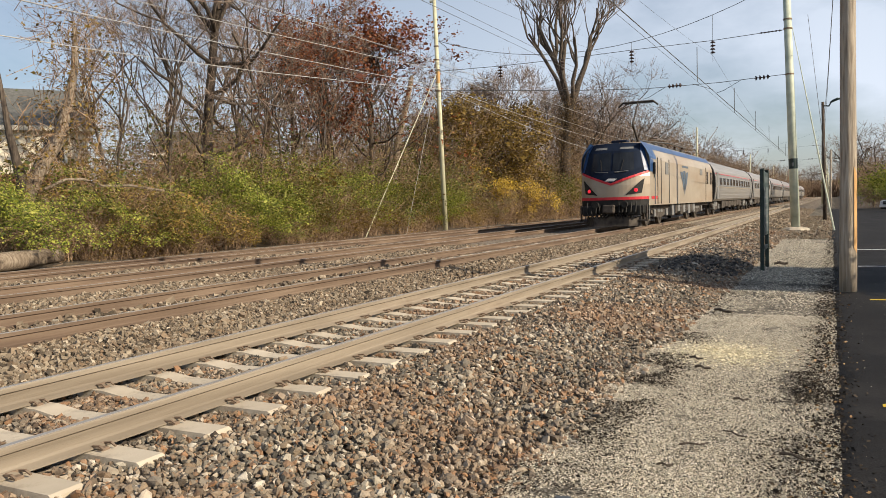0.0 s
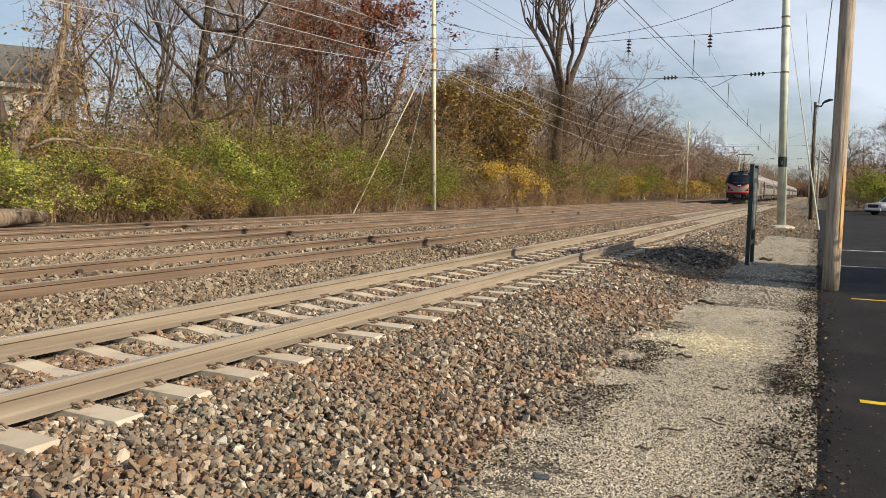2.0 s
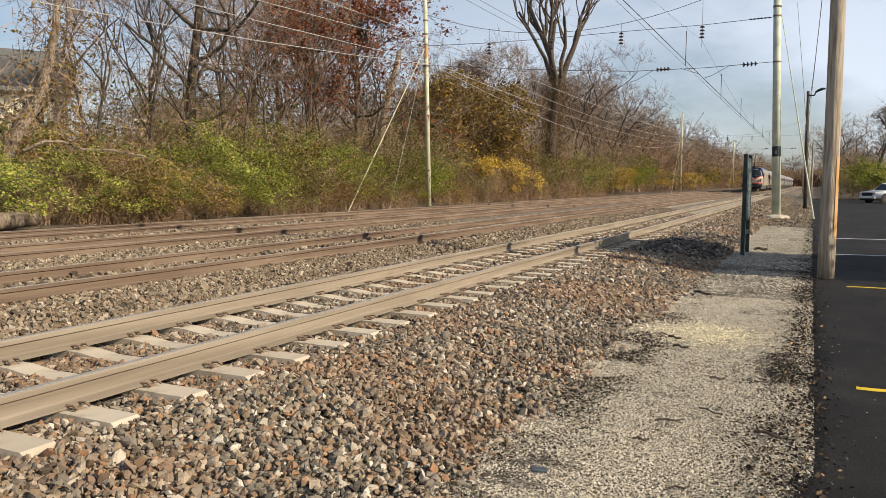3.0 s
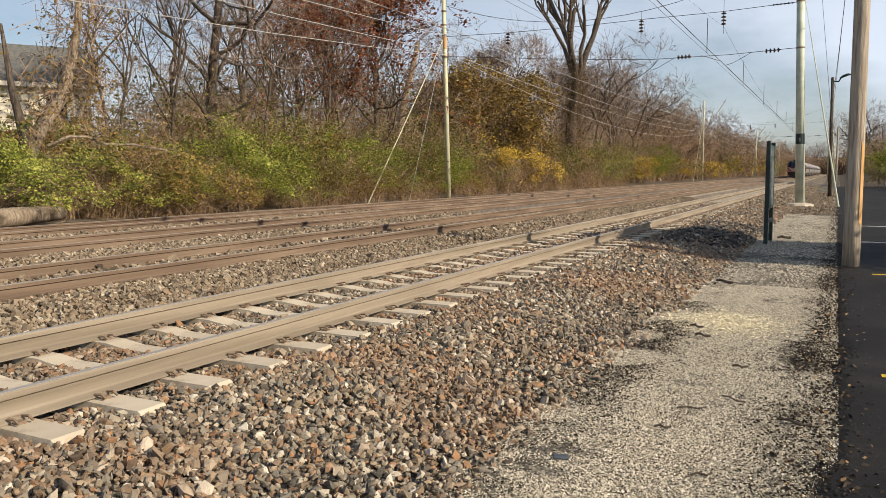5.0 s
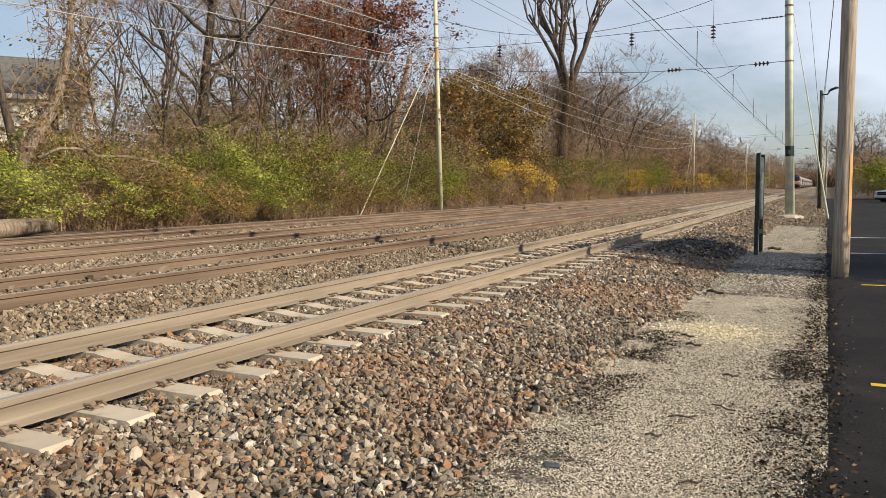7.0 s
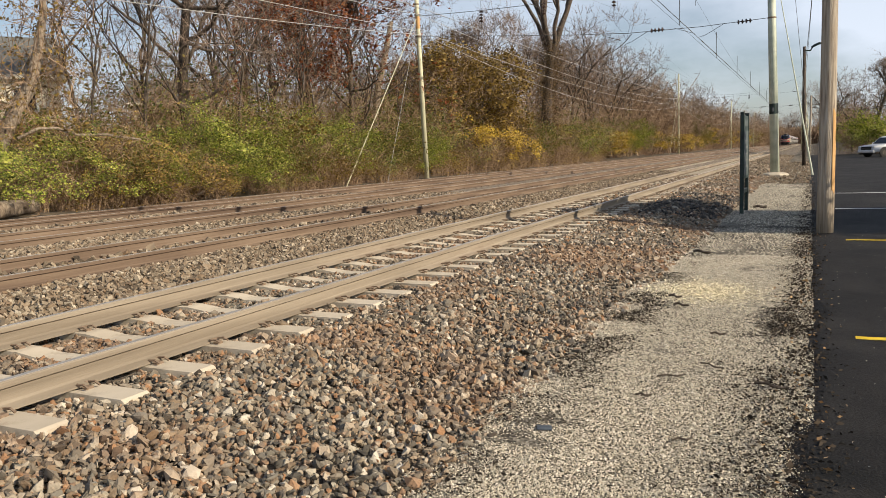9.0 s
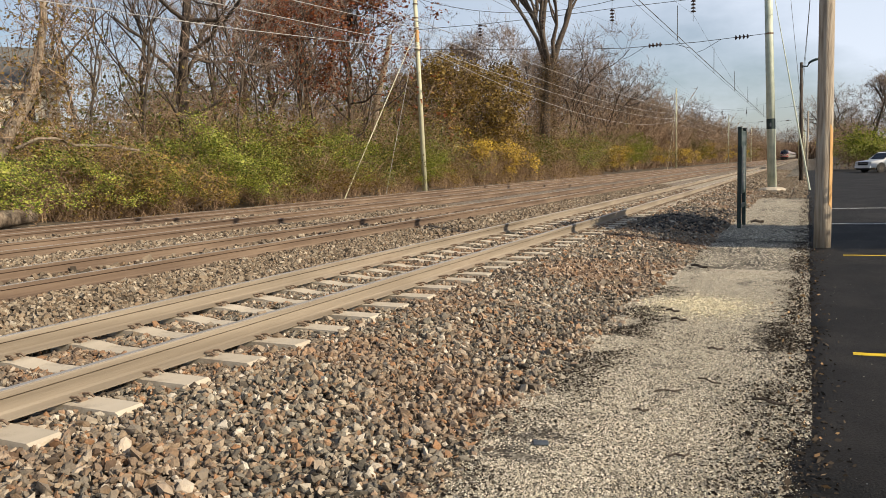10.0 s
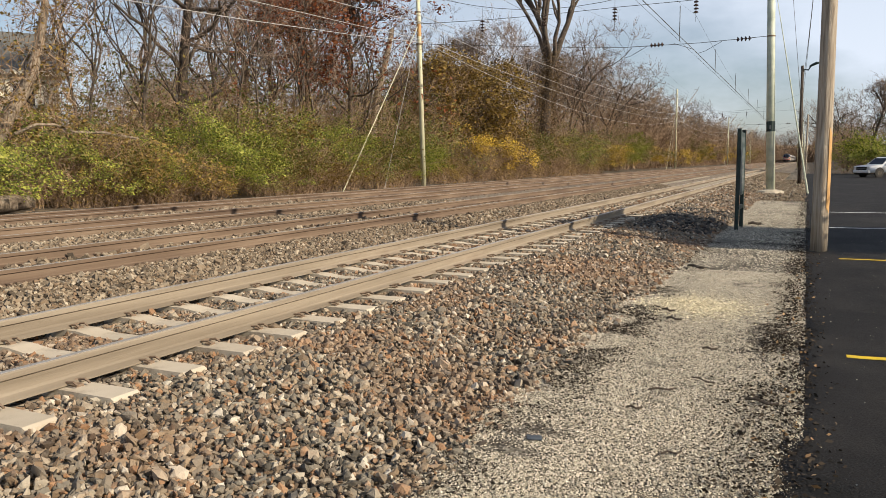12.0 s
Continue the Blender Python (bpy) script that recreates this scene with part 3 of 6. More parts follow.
def wires():
    rp = catenary_pole(-1.57, YC, -0.36, 13.2, 0.215, 0.165, -0.42, M_POLE_G, "tall pale green tubular steel catenary pole on a concrete footing")
    for z in (7.6, 9.8, 10.25):
        collar(rp, z, -0.42, 13.2, 0.2)
    part("number_plate", Shape().rod((-0.095, 0, 3.0), (-0.11, 0, 3.5), 0.208, 0.207, 16), M_DARK, rp, "dark wrapped plate with pale bars")
    part("plate_bar", Shape().box(-0.15, -0.07, -0.216, -0.2, 3.12, 3.3), M_GREYP, rp)
    lp = catenary_pole(-20.85, YC, -0.12, 13.7, 0.16, 0.11, -0.3, M_POLE_Y, "tall cream painted tubular steel catenary pole", False)
    for z, r in ((8.35, 0.2), (9.6, 0.17), (10.2, 0.15), (11.0, 0.16)):
        collar(lp, z, -0.3, 13.7, r)
    part("rust_patch", Shape().rod((-0.19, 0, 8.8), (-0.205, 0, 9.5), 0.131, 0.128, 16), M_WOOD_RAW, lp, "rusty stretch of the pole")
    part("top_bracket", Shape().box(-0.6, -0.2, -0.05, 0.05, 13.62, 13.75, 0.02), M_POLE_Y, lp)
    for k in range(1, 7):
        q = catenary_pole(-20.85, YC + POLE_STEP * k, -0.05, 13.7, 0.17, 0.12, 0, M_POLE_Y, "distant cream painted catenary pole", False)
        q2 = catenary_pole(-1.4 if k > 1 else -1.55, YC + POLE_STEP * k + (22 if k == 1 else 0), -0.36, 13, 0.17, 0.12, 0, M_POLE_Y, "distant pale catenary pole", False)
    # guy rods of the far-side poles
    for k in range(0, 4):
        y = YC + POLE_STEP * k
        for dy, zt, r in ((-8.8, 9.2, 0.024), (-4.6, 8.9, 0.013)):
            g = part("guy_rod", Shape().rod((-20.95, y + dy, -0.2), (-21.05, y - 0.2, zt), r, r, 6), M_POLE_Y if r > 0.02 else M_WIRE_L, None, "slanting guy rod bracing a catenary pole")
            tagged(g, category="guy wire", group="guy rods")
    # cross spans over the tracks
    for k in range(0, 5):
        y = YC + POLE_STEP * k
        xr, xl = (-1.85, -21.0) if k == 0 else (-1.5, -20.85)
        span = thing("cross_span", "steel cross-span wires with brown insulators strung between the poles", "wire", "cross spans", pose(0, y, 0))
        r = 0.014 if k == 0 else 0.009
        low = [(xr, 0, 7.26), (-5.1, 0, 7.16), (T2, 0, 7.2), (-13, 0, 7.5), (xl, 0, 8.25)]
        part("steady_wire", Shape().path(low, r), M_WIRE, span)
        up = [(xr, 0, 9.42), (-5.36, 0, 9.3), (-9.46, 0, 9.3), (-13.3, 0, 9.25), (-17, 0, 9.28), (xl, 0, 9.4)]
        part("body_wire", Shape().path(up, r), M_WIRE, span)
        hang = sag((xr, 0, 11.9), (xl, 0, 11.2), 2.0, 16)
        part("span_wire", Shape().path([tuple(p) for p in hang], r), M_WIRE, span)
        for x in (-5.36, -9.46, -13.3, -17.0):
            t = min(1.0, max(0.0, (xr - x) / (xr - xl)))
            zt = 11.9 + (11.2 - 11.9) * t - 8 * t * (1 - t)
            part("dropper", Shape().rod((x, 0, zt), (x, 0, 8.2), r * 0.7, r * 0.7, 5), M_WIRE, span)
            part("insulator", insulator((x, 0, 9.3), (x, 0, 8.62), 0.13), M_INSUL, span)
        for x in (-3.05, -7.24):
            part("insulator", insulator((x + 0.36, 0, 7.22), (x - 0.36, 0, 7.2), 0.12), M_INSUL, span)
        part("insulator", insulator((xr - 0.3, 0, 9.4), (xr - 1.3, 0, 9.38), 0.05, 6), M_INSUL, span)
        for x in (T1, T2, T3, T4):
            part("steady_arm", Shape().path([(x + 1.1, 0, 7.2), (x + 0.25, 0, 6.75), (x - 0.1, 0, 6.65)], r * 0.8), M_WIRE, span)
            part("steady_arm", Shape().path([(x - 1.3, 0, 7.22), (x - 0.3, 0, 6.85)], r * 0.8), M_WIRE, span)
    # wires along the tracks
    for i, (x, xi) in enumerate(((T1, -5.36), (T2, -9.46), (T3, -13.3), (T4, -17.0))):
        w = thing("overhead_line", "overhead contact wire hung by droppers below a sagging messenger wire", "wire", "overhead lines")
        for k in range(-1, 5):
            ya, yb = YC + POLE_STEP * k, YC + POLE_STEP * (k + 1)
            r = 0.006 if k < 0 else 0.008 if i == 0 else 0.005
            mess = sag((xi, ya, 8.55), (xi, yb, 8.55), 1.75, 14)
            aux = [Vector((x, ya + (yb - ya) * j / 14, 6.5)) for j in range(15)]
            part("messenger_wire", Shape().path(mess, r * 0.7), M_WIRE, w)
            part("contact_wire", Shape().path([aux[0], aux[-1]], r * (2.2 if i == 0 else 1.0)), M_WIRE, w)
            part("contact_wire", Shape().path([aux[0] - Vector((0, 0, 0.2)), aux[-1] - Vector((0, 0, 0.2))], r), M_WIRE, w)
            for j in range(1, 14):
                if k < 1 and i == 0 and j % 2:
                    part("dropper", Shape().rod(aux[j] - Vector((0, 0, 0.2)), aux[j] + Vector((0, 0, 1.25)), 0.016, 0.016, 5), M_WIRE, w)
                elif k < 1 and i and j % 5 == 0:
                    part("dropper", Shape().rod(mess[j], aux[j], 0.006, 0.006, 5, False), M_WIRE, w)
    # feeder lines on the far poles
    for x, z, dip in ((-20.7, 8.3, 2.3), (-20.7, 8.45, 1.1), (-20.9, 9.9, 0.35), (-20.9, 9.45, 1.3)):
        f = thing("feeder_line", "long sagging feeder wire along the far poles", "wire", "feeder lines")
        for k in range(-1, 5):
            ya, yb = YC + POLE_STEP * k, YC + POLE_STEP * (k + 1)
            part("wire", Shape().path(sag((x, ya, z), (x, yb, z), dip, 12), 0.016), M_WIRE_L, f)


def near_poles():
    p = thing("utility_pole", "weathered wooden utility pole with a split at its side", "pole", "utility poles", pose(0.26, 15.05, -0.4))
    s, n = Shape(), 18
    rings = []
    for k in range(13):
        z = 10.5 * k / 12
        r = 0.142 - 0.0045 * z
        rings.append([((r + 0.006 * bump_noise(math.cos(a) * 3, z * 0.5, 1.0, math.sin(a) * 3)) * math.cos(a) + 0.004 * math.sin(z), (r + 0.006 * bump_noise(math.cos(a) * 3, z * 0.5, 1.0, 5)) * math.sin(a), z) for a in [2 * math.pi * i / n for i in range(n)]])
    part("pole", s.loft(rings), M_WOOD, p, smooth=True)
    arc = [radians(-52 + 5 * i) for i in range(7)]
    part("split", Shape().loft([[(0.150 * math.cos(q) * k, 0.150 * math.sin(q) * k, z + 0.05 * math.sin(5 * q)) for q in arc[:n]] + [(0.12 * math.cos(q), 0.12 * math.sin(q), z) for q in arc[:n][::-1]] for z, n, k in ((0.75, 7, 0.97), (1.0, 7, 1.0), (1.5, 7, 0.985), (1.95, 7, 0.97), (2.15, 7, 0.93))]), M_WOOD_RAW, p, "fresh orange split wood")
    q = thing("utility_pole", "brown wooden pole carrying a dark street light", "pole", "utility poles", pose(-0.4, 58.3, -0.4))
    part("pole", Shape().rod((0, 0, 0), (-0.12, 0, 8.0), 0.13, 0.09, 12), M_BARK, q, smooth=True)
    part("lamp_arm", Shape().path([(-0.12, 0, 7.75), (0.25, 0, 7.7), (0.4, -0.05, 7.95)], 0.05), M_DARK, q)
    part("lamp_head", Shape().loft([[(x, y * w, z + h * w) for y, h in ((-0.16, 0), (-0.1, 0.1), (0.1, 0.1), (0.16, 0), (0.1, -0.06), (-0.1, -0.06))] for x, z, w in ((0.3, 7.9, 0.6), (0.45, 7.98, 1.0), (0.75, 8.1, 1.0), (0.95, 8.12, 0.5))]), M_DARK, q, "dark cobra-head street light")
    g = part("guy_brace", Shape().rod((0.12, 41.0, -0.42), (-1.75, YC + 0.05, 9.8), 0.045, 0.012, 8), M_POLE_G, None, "pale slanting guy rod with a guard sleeve")
    tagged(g, category="guy wire")
    g2 = part("guy_wire", Shape().rod((0.1, 40.9, -0.42), (-1.3, YC + 12, 12.5), 0.012, 0.012, 6), M_WIRE, None, "thin guy wire beside the poles")
    tagged(g2, category="guy wire")
    for a, b, d, lab in (((0.28, 15.05, 9.6), (-0.5, 58.3, 6.2), 1.2, "drooping service cable between wooden poles"), ((0.3, 15.1, 9.9), (-1.2, 139, 9.0), 1.0, "thin cable between wooden poles")):
        c = part("cable", Shape().path(sag(a, b, d, 16), 0.012), M_WIRE, None, lab)
        tagged(c, category="cable")
    for y, x, h in ((110, -0.1, 7.5), (165, -0.1, 8)):
        f = thing("utility_pole", "distant thin wooden pole", "pole", "utility poles", pose(x, y, -0.45))
        part("pole", Shape().rod((0, 0, 0), (0, 0, h), 0.13, 0.1, 8), M_WOOD, f)
    # station notice stand: two posts with a panel between
    st = thing("sign_stand", "dark green steel notice stand seen edge-on beside the path", "sign", m=pose(-1.41, 19.6, -0.4, 0, 0, -1.5))
    for y in (-0.52, 0.52):
        part("post", Shape().box(-0.045, 0.045, y - 0.04, y + 0.04, 0, 2.36, 0.01), M_DARK, st)
        part("cap", Shape().box(-0.05, 0.05, y - 0.045, y + 0.045, 2.36, 2.375), M_BLACK, st)
    part("panel", Shape().box(-0.03, 0.03, -0.47, 0.47, 0.82, 2.3, 0.008), M_DARK, st, "dark framed notice panel")
    part("notice", Shape().box(0.031, 0.038, -0.43, 0.43, 0.9, 1.95), M_BLANK, st, "pale notice sheet")
    for z in (1.1, 1.25, 1.4, 1.55, 1.7):
        part("text_bar", Shape().box(0.039, 0.042, -0.36, 0.3, z, z + 0.03), M_GREYP, st)
    part("header_bar", Shape().box(0.031, 0.038, -0.4, 0.4, 2.05, 2.2), M_BLANK, st)
    part("lower_rail", Shape().box(-0.025, 0.025, -0.48, 0.48, 0.48, 0.58, 0.006), M_DARK, st)


# ---- rolling stock ----
K = 1.05


def cab_y(x, z):
    """Where the locomotive's raked and rounded front lies."""
    rake = 0.0 if z < 2.1 else (z - 2.1) * 0.36 + max(0.0, z - 3.3) * 0.9
    return rake + 0.72 * (abs(x) / 1.49) ** 2.8


def cab_w(z):
    return 1.49 if z < 2.95 else 1.49 - (z - 2.95) ** 1.5 * 0.62


def on_front(quads, off, n=6):
    """Patches of the front, given as corner quads in x and z, laid off metres before it."""
    s = Shape()
    for a, b, c, d in quads:
        o = len(s.v)
        for j in range(n + 1):
            for i in range(n + 1):
                u, w = i / n, j / n
                x = (a[0] * (1 - u) + b[0] * u) * (1 - w) + (d[0] * (1 - u) + c[0] * u) * w
                z = (a[1] * (1 - u) + b[1] * u) * (1 - w) + (d[1] * (1 - u) + c[1] * u) * w
                s.v.append((x, cab_y(x, z) - off, z))
        s.f += [(o + j * (n + 1) + i, o + j * (n + 1) + i + 1, o + (j + 1) * (n + 1) + i + 1, o + (j + 1) * (n + 1) + i) for j in range(n) for i in range(n)]
    return s


def wheel(parent, x, y, r=0.56):
    w = part("wheel", Shape().rod((x - 0.07, y, r), (x + 0.07, y, r), r, r, 20), M_UNDER, parent)
    part("hub", Shape().rod((x + 0.06, y, r), (x + 0.17, y, r), 0.2, 0.14, 10), M_GREYP, w)


def bogie(parent, yc, base, rw):
    for y in (yc - base / 2, yc + base / 2):
        for x in (-0.75, 0.75):
            wheel(parent, x, y, rw)
    for x in (-1.05, 1.05):
        s = Shape()
        s.loft([[(x - 0.07, y, z0), (x + 0.07, y, z0), (x + 0.07, y, z1), (x - 0.07, y, z1)] for y, z0, z1 in ((yc - base / 2 - 0.5, 0.6, 0.75), (yc - base / 2, 0.5, 0.85), (yc - 0.4, 0.35, 0.65), (yc + 0.4, 0.35, 0.65), (yc + base / 2, 0.5, 0.85), (yc + base / 2 + 0.5, 0.6, 0.75))])
        part("bogie_frame", s, M_UNDER, parent)
        for y in (yc - 0.35, yc + 0.35):
            part("spring", Shape().rod((x, y, 0.6), (x, y, 1.02), 0.13, 0.13, 10), M_GREYP, parent)
        for y in (yc - base / 2, yc + base / 2):
            part("axle_box", Shape().box(x - 0.16, x + 0.16, y - 0.17, y + 0.17, 0.4, 0.75, 0.03), M_GREYP, parent)


def locomotive():
    L = 20.3
    t = thing("locomotive", "silver electric locomotive with a blue-black cab and lit red tail lights", "locomotive", m=pose(T2, 34, HIGH))
    t.scale = (K, K, K)
    zs = [0.95, 1.2, 1.5, 1.85, 2.2, 2.6, 2.95, 3.15, 3.35, 3.5, 3.62, 3.7]
    n = 18
    s = Shape()
    rows = []
    for z in zs:
        w = cab_w(z)
        row = []
        for i in range(n + 1):
            x = -w + 2 * w * i / n
            row.append((x, cab_y(x, z), z))
        row += [(w, 2.0, z), (w, 6.0, z), (w, L - 0.5, z), (w * 0.9, L, z), (-w * 0.9, L, z), (-w, L - 0.5, z), (-w, 6.0, z), (-w, 2.0, z)]
        rows.append(row)
    s.loft(rows)
    part("body", s, M_SILVER, t)
    # blue shoulders and roof
    s = Shape()
    for sx in (-1, 1):
        for y0, y1, za, zb in ((0.72, 1.5, 2.4, 3.7), (1.5, 2.1, 2.95, 3.7), (2.1, L - 0.4, 3.4, 3.68)):
            ring = []
            for k in range(5):
                z = za + (zb - za) * k / 4
                ring.append((sx * (cab_w(z) + 0.012), z))
            s.add([(x, y, z) for y in (y0, y1) for x, z in ring], [(k, k + 1, k + 6, k + 5) for k in range(4)])
    part("blue_band", s, M_BLUE, t, "deep blue band along the roof edge")
    part("blue_shoulder", on_front([((-1.488, 2.45), (-1.3, 2.45), (-1.02, 3.66), (-1.2, 3.55)), ((1.3, 2.45), (1.488, 2.45), (1.2, 3.55), (1.02, 3.66))], 0.045, 10), M_BLUE, t, "blue corner of the cab")
    mask = part("cab_mask", on_front([((-1.46, 2.42), (0, 1.9), (0, 3.7), (-1.1, 3.66)), ((0, 1.9), (1.46, 2.42), (1.1, 3.66), (0, 3.7))], 0.03, 14), M_MASK, t, "blue-black mask round the windshield")
    for sx in (-1, 1):
        part("windshield", on_front([((sx * 0.05 if sx > 0 else -0.93, 2.48), (0.93 if sx > 0 else -0.05, 2.48), (0.86 if sx > 0 else -0.05, 3.24), (0.05 if sx > 0 else -0.86, 3.24))], 0.045), M_GLASS, mask, "dark windshield pane")
        part("wiper", Shape().rod((sx * 0.15, cab_y(0.15, 2.4) - 0.08, 2.4), (sx * 0.72, cab_y(0.7, 2.44) - 0.08, 2.44), 0.02, 0.02, 5), M_GREYP, mask)
        part("number_bar", on_front([((sx * 0.55 - 0.28, 3.4), (sx * 0.55 + 0.28, 3.4), (sx * 0.55 + 0.26, 3.49), (sx * 0.55 - 0.26, 3.49))], 0.04), M_GREYP, mask, "plain pale number bar")
        part("stripe", on_front([((sx * 1.46 if sx < 0 else 0.0, 2.36 if sx < 0 else 1.83), (0.0 if sx < 0 else 1.46, 1.83 if sx < 0 else 2.36), (0.0 if sx < 0 else 1.46, 1.93 if sx < 0 else 2.46), (-1.46 if sx < 0 else 0.0, 2.46 if sx < 0 else 1.93))], 0.04), M_RED, t, "red stripe dipping to a point")
        lamp = part("headlight_housing", on_front([((sx * 0.6, 1.42), (sx * 1.22, 1.5), (sx * 1.32, 2.1), (sx * 1.27, 2.08))], 0.035), M_BLACK, t, "black slanted headlight housing")
        yl = cab_y(1.0, 1.6)
        part("tail_light", Shape().rod((sx * 1.0, yl - 0.02, 1.62), (sx * 1.0, yl - 0.08, 1.62), 0.085, 0.07, 12), M_TAIL, lamp, "lit red tail light")
        # coupling hoses and steps under the cab
        for x in (0.35, 0.5, 0.65, 0.85, 1.05):
            part("hose", Shape().path([(sx * x, 0.05, 1.12), (sx * x, -0.12, 0.7), (sx * (x - 0.12), -0.1, 0.45), (sx * (x - 0.25), 0.1, 0.6)], 0.035), M_BLACK, t)
        part("step", Shape().box(sx * 1.25 - 0.2, sx * 1.25 + 0.2, 0.25, 0.9, 0.3, 0.36), M_UNDER, t)
        part("step_post", Shape().box(sx * 1.42 - 0.03, sx * 1.42 + 0.03, 0.3, 0.4, 0.3, 1.0), M_UNDER, t)
        part("hand_rail", Shape().rod((sx * 1.55, 1.55, 1.0), (sx * 1.55, 1.55, 2.5), 0.025, 0.025, 6), M_GREYP, t)
        part("cab_window", Shape().box(sx * 1.5 - 0.012, sx * 1.5 + 0.012, 1.5, 1.85, 2.15, 2.8, 0.005), M_GLASS, t, "dark narrow cab side window")
        part("cab_door", Shape().box(sx * 1.49 - 0.012, sx * 1.49 + 0.012, 2.35, 3.05, 1.05, 2.9, 0.005), M_SILVER, t, "flush silver cab door")
        for y in (2.3, 3.1, 5.0, 16.9):
            part("panel_joint", Shape().box(sx * 1.495 - 0.008, sx * 1.495 + 0.008, y, y + 0.1, 1.0, 3.05), M_BLACK, t)
        part("grille", Shape().box(sx * 1.5 - 0.012, sx * 1.5 + 0.012, 4.1, 4.8, 2.35, 2.9), M_GREYP, t, "grey ventilation grille")
        part("grille", Shape().box(sx * 1.5 - 0.012, sx * 1.5 + 0.012, 14.6, 15.5, 2.55, 2.9), M_GREYP, t, "grey ventilation grille")
        for y in (17.3, 18.9):
            part("cab_window", Shape().box(sx * 1.5 - 0.012, sx * 1.5 + 0.012, y, y + 0.5, 2.05, 2.8), M_GLASS, t)
        # plain fan of three tapering blades
        for k in range(3):
            y0, y1, yb = 8.0 + k * 0.86, 8.7 + k * 0.86, 9.15 + k * 0.13
            ring = [(y0, 2.62 - 0.06 * abs(k - 1)), (y1, 2.66 - 0.06 * abs(k - 1)), (0.5 * (y1 + yb) + 0.16, 2.1), (yb + 0.1, 1.35 + 0.12 * k), (0.5 * (y0 + yb) + 0.1, 2.05)]
            part("mark_blade", Shape().add([(sx * 1.506, y, z) for y, z in ring], [(0, 1, 2, 3, 4)] if sx < 0 else [(4, 3, 2, 1, 0)]), M_MARK, t, "slate blue blade of a plain mark")
        part("lettering_bar", Shape().box(sx * 1.5 - 0.008, sx * 1.5 + 0.008, 8.6, 10.4, 2.8, 2.9), M_MARK, t)
        part("sill_stripe", Shape().box(sx * 1.495 - 0.01, sx * 1.495 + 0.01, 1.0, 2.2, 1.22, 1.34), M_RED, t)
        for k in range(9):
            part("equipment_box", Shape().box(sx * 1.1 - 0.25, sx * 1.1 + 0.25, 6.6 + k * 0.8, 7.2 + k * 0.8, 0.38 + 0.08 * (k % 3), 0.95, 0.03), M_UNDER if k % 2 else M_GREYP, t)
    part("bumper_stripe", on_front([((-1.47, 1.22), (1.47, 1.22), (1.47, 1.34), (-1.47, 1.34))], 0.05, 12), M_RED, t, "red stripe along the bumper")
    part("buffer_panel", on_front([((-1.45, 0.95), (1.45, 0.95), (1.47, 1.22), (-1.47, 1.22))], 0.03, 10), M_BLACK, t, "grimy dark panel under the red stripe")
    part("mark", on_front([((-0.26, 2.02), (0.14, 2.02), (0.26, 2.12), (-0.1, 2.14))], 0.05), M_WHITE, t, "small white plain mark on the nose")
    for sx in (-1, 1):
        part("jumper_box", Shape().box(sx * 0.95 - 0.3, sx * 0.95 + 0.3, -0.02, 0.5, 0.55, 0.98, 0.04), M_BLACK, t, "grimy black jumper cable box")
        part("buffer_pad", Shape().rod((sx * 0.62, 0.1, 1.02), (sx * 0.62, -0.28, 1.02), 0.1, 0.13, 14), M_BLACK, t)
        part("ladder_rail", Shape().rod((sx * 1.4, 0.95, 0.3), (sx * 1.4, 0.95, 1.1), 0.03, 0.03, 6), M_GREYP, t)
        part("side_mirror", Shape().box(sx * 1.56 - 0.05, sx * 1.56 + 0.05, 1.28, 1.4, 2.3, 2.8, 0.02), M_BLACK, t)
        part("wiper", Shape().rod((sx * 0.4, cab_y(0.4, 2.42) - 0.07, 2.42), (sx * 0.5, cab_y(0.5, 2.95) - 0.07, 2.95), 0.015, 0.015, 5), M_BLACK, mask)
    for k in range(7):
        part("roof_insulator", insulator((-0.55 + 0.18 * k, 6.3 + 1.35 * k, 3.78), (-0.55 + 0.18 * k, 6.3 + 1.35 * k, 4.2), 0.1, 4), M_INSUL, t)
    part("roof_cable", Shape().path([(-0.5, 6.3, 4.2), (-0.1, 9.0, 4.25), (0.3, 12.0, 4.3), (0.6, 15.2, 4.2)], 0.04), M_WIRE, t)
    part("end_beam", Shape().box(-1.35, 1.35, 0.1, 0.75, 0.62, 0.97, 0.04), M_BLACK, t)
    part("coupler", Shape().box(-0.16, 0.16, -0.45, 0.6, 0.72, 0.98, 0.04), M_UNDER, t, "grimy steel coupler")
    part("coupler_head", Shape().box(-0.24, 0.24, -0.55, -0.25, 0.66, 1.02, 0.05), M_UNDER, t)
    plow = Shape().loft([[(-1.2, 0.45, z), (-0.75, -0.05 - 0.06 * (1 - k), z), (0.75, -0.05 - 0.06 * (1 - k), z), (1.2, 0.45, z), (1.15, 0.55, z), (0.7, 0.08, z), (-0.7, 0.08, z), (-1.15, 0.55, z)] for k, z in ((0, 0.1), (1, 0.5))])
    part("snow_plow", plow, M_UNDER, t, "grey snow plow plate")
    part("underframe", Shape().box(-1.2, 1.2, 0.6, L - 0.4, 0.75, 1.0, 0.03), M_UNDER, t)
    for y in (4.6, L - 4.6):
        bogie(t, y, 2.9, 0.56)
    # roof gear and the raised pantograph at the far end
    part("cab_roof", Shape().box(-1.0, 1.0, 1.75, 3.2, 3.66, 3.74, 0.04), M_MASK, t, "blue-black cab roof")
    part("roof", Shape().box(-0.95, 0.95, 3.2, L - 1.2, 3.66, 3.78, 0.04), M_GREYP, t, "grey roof deck")
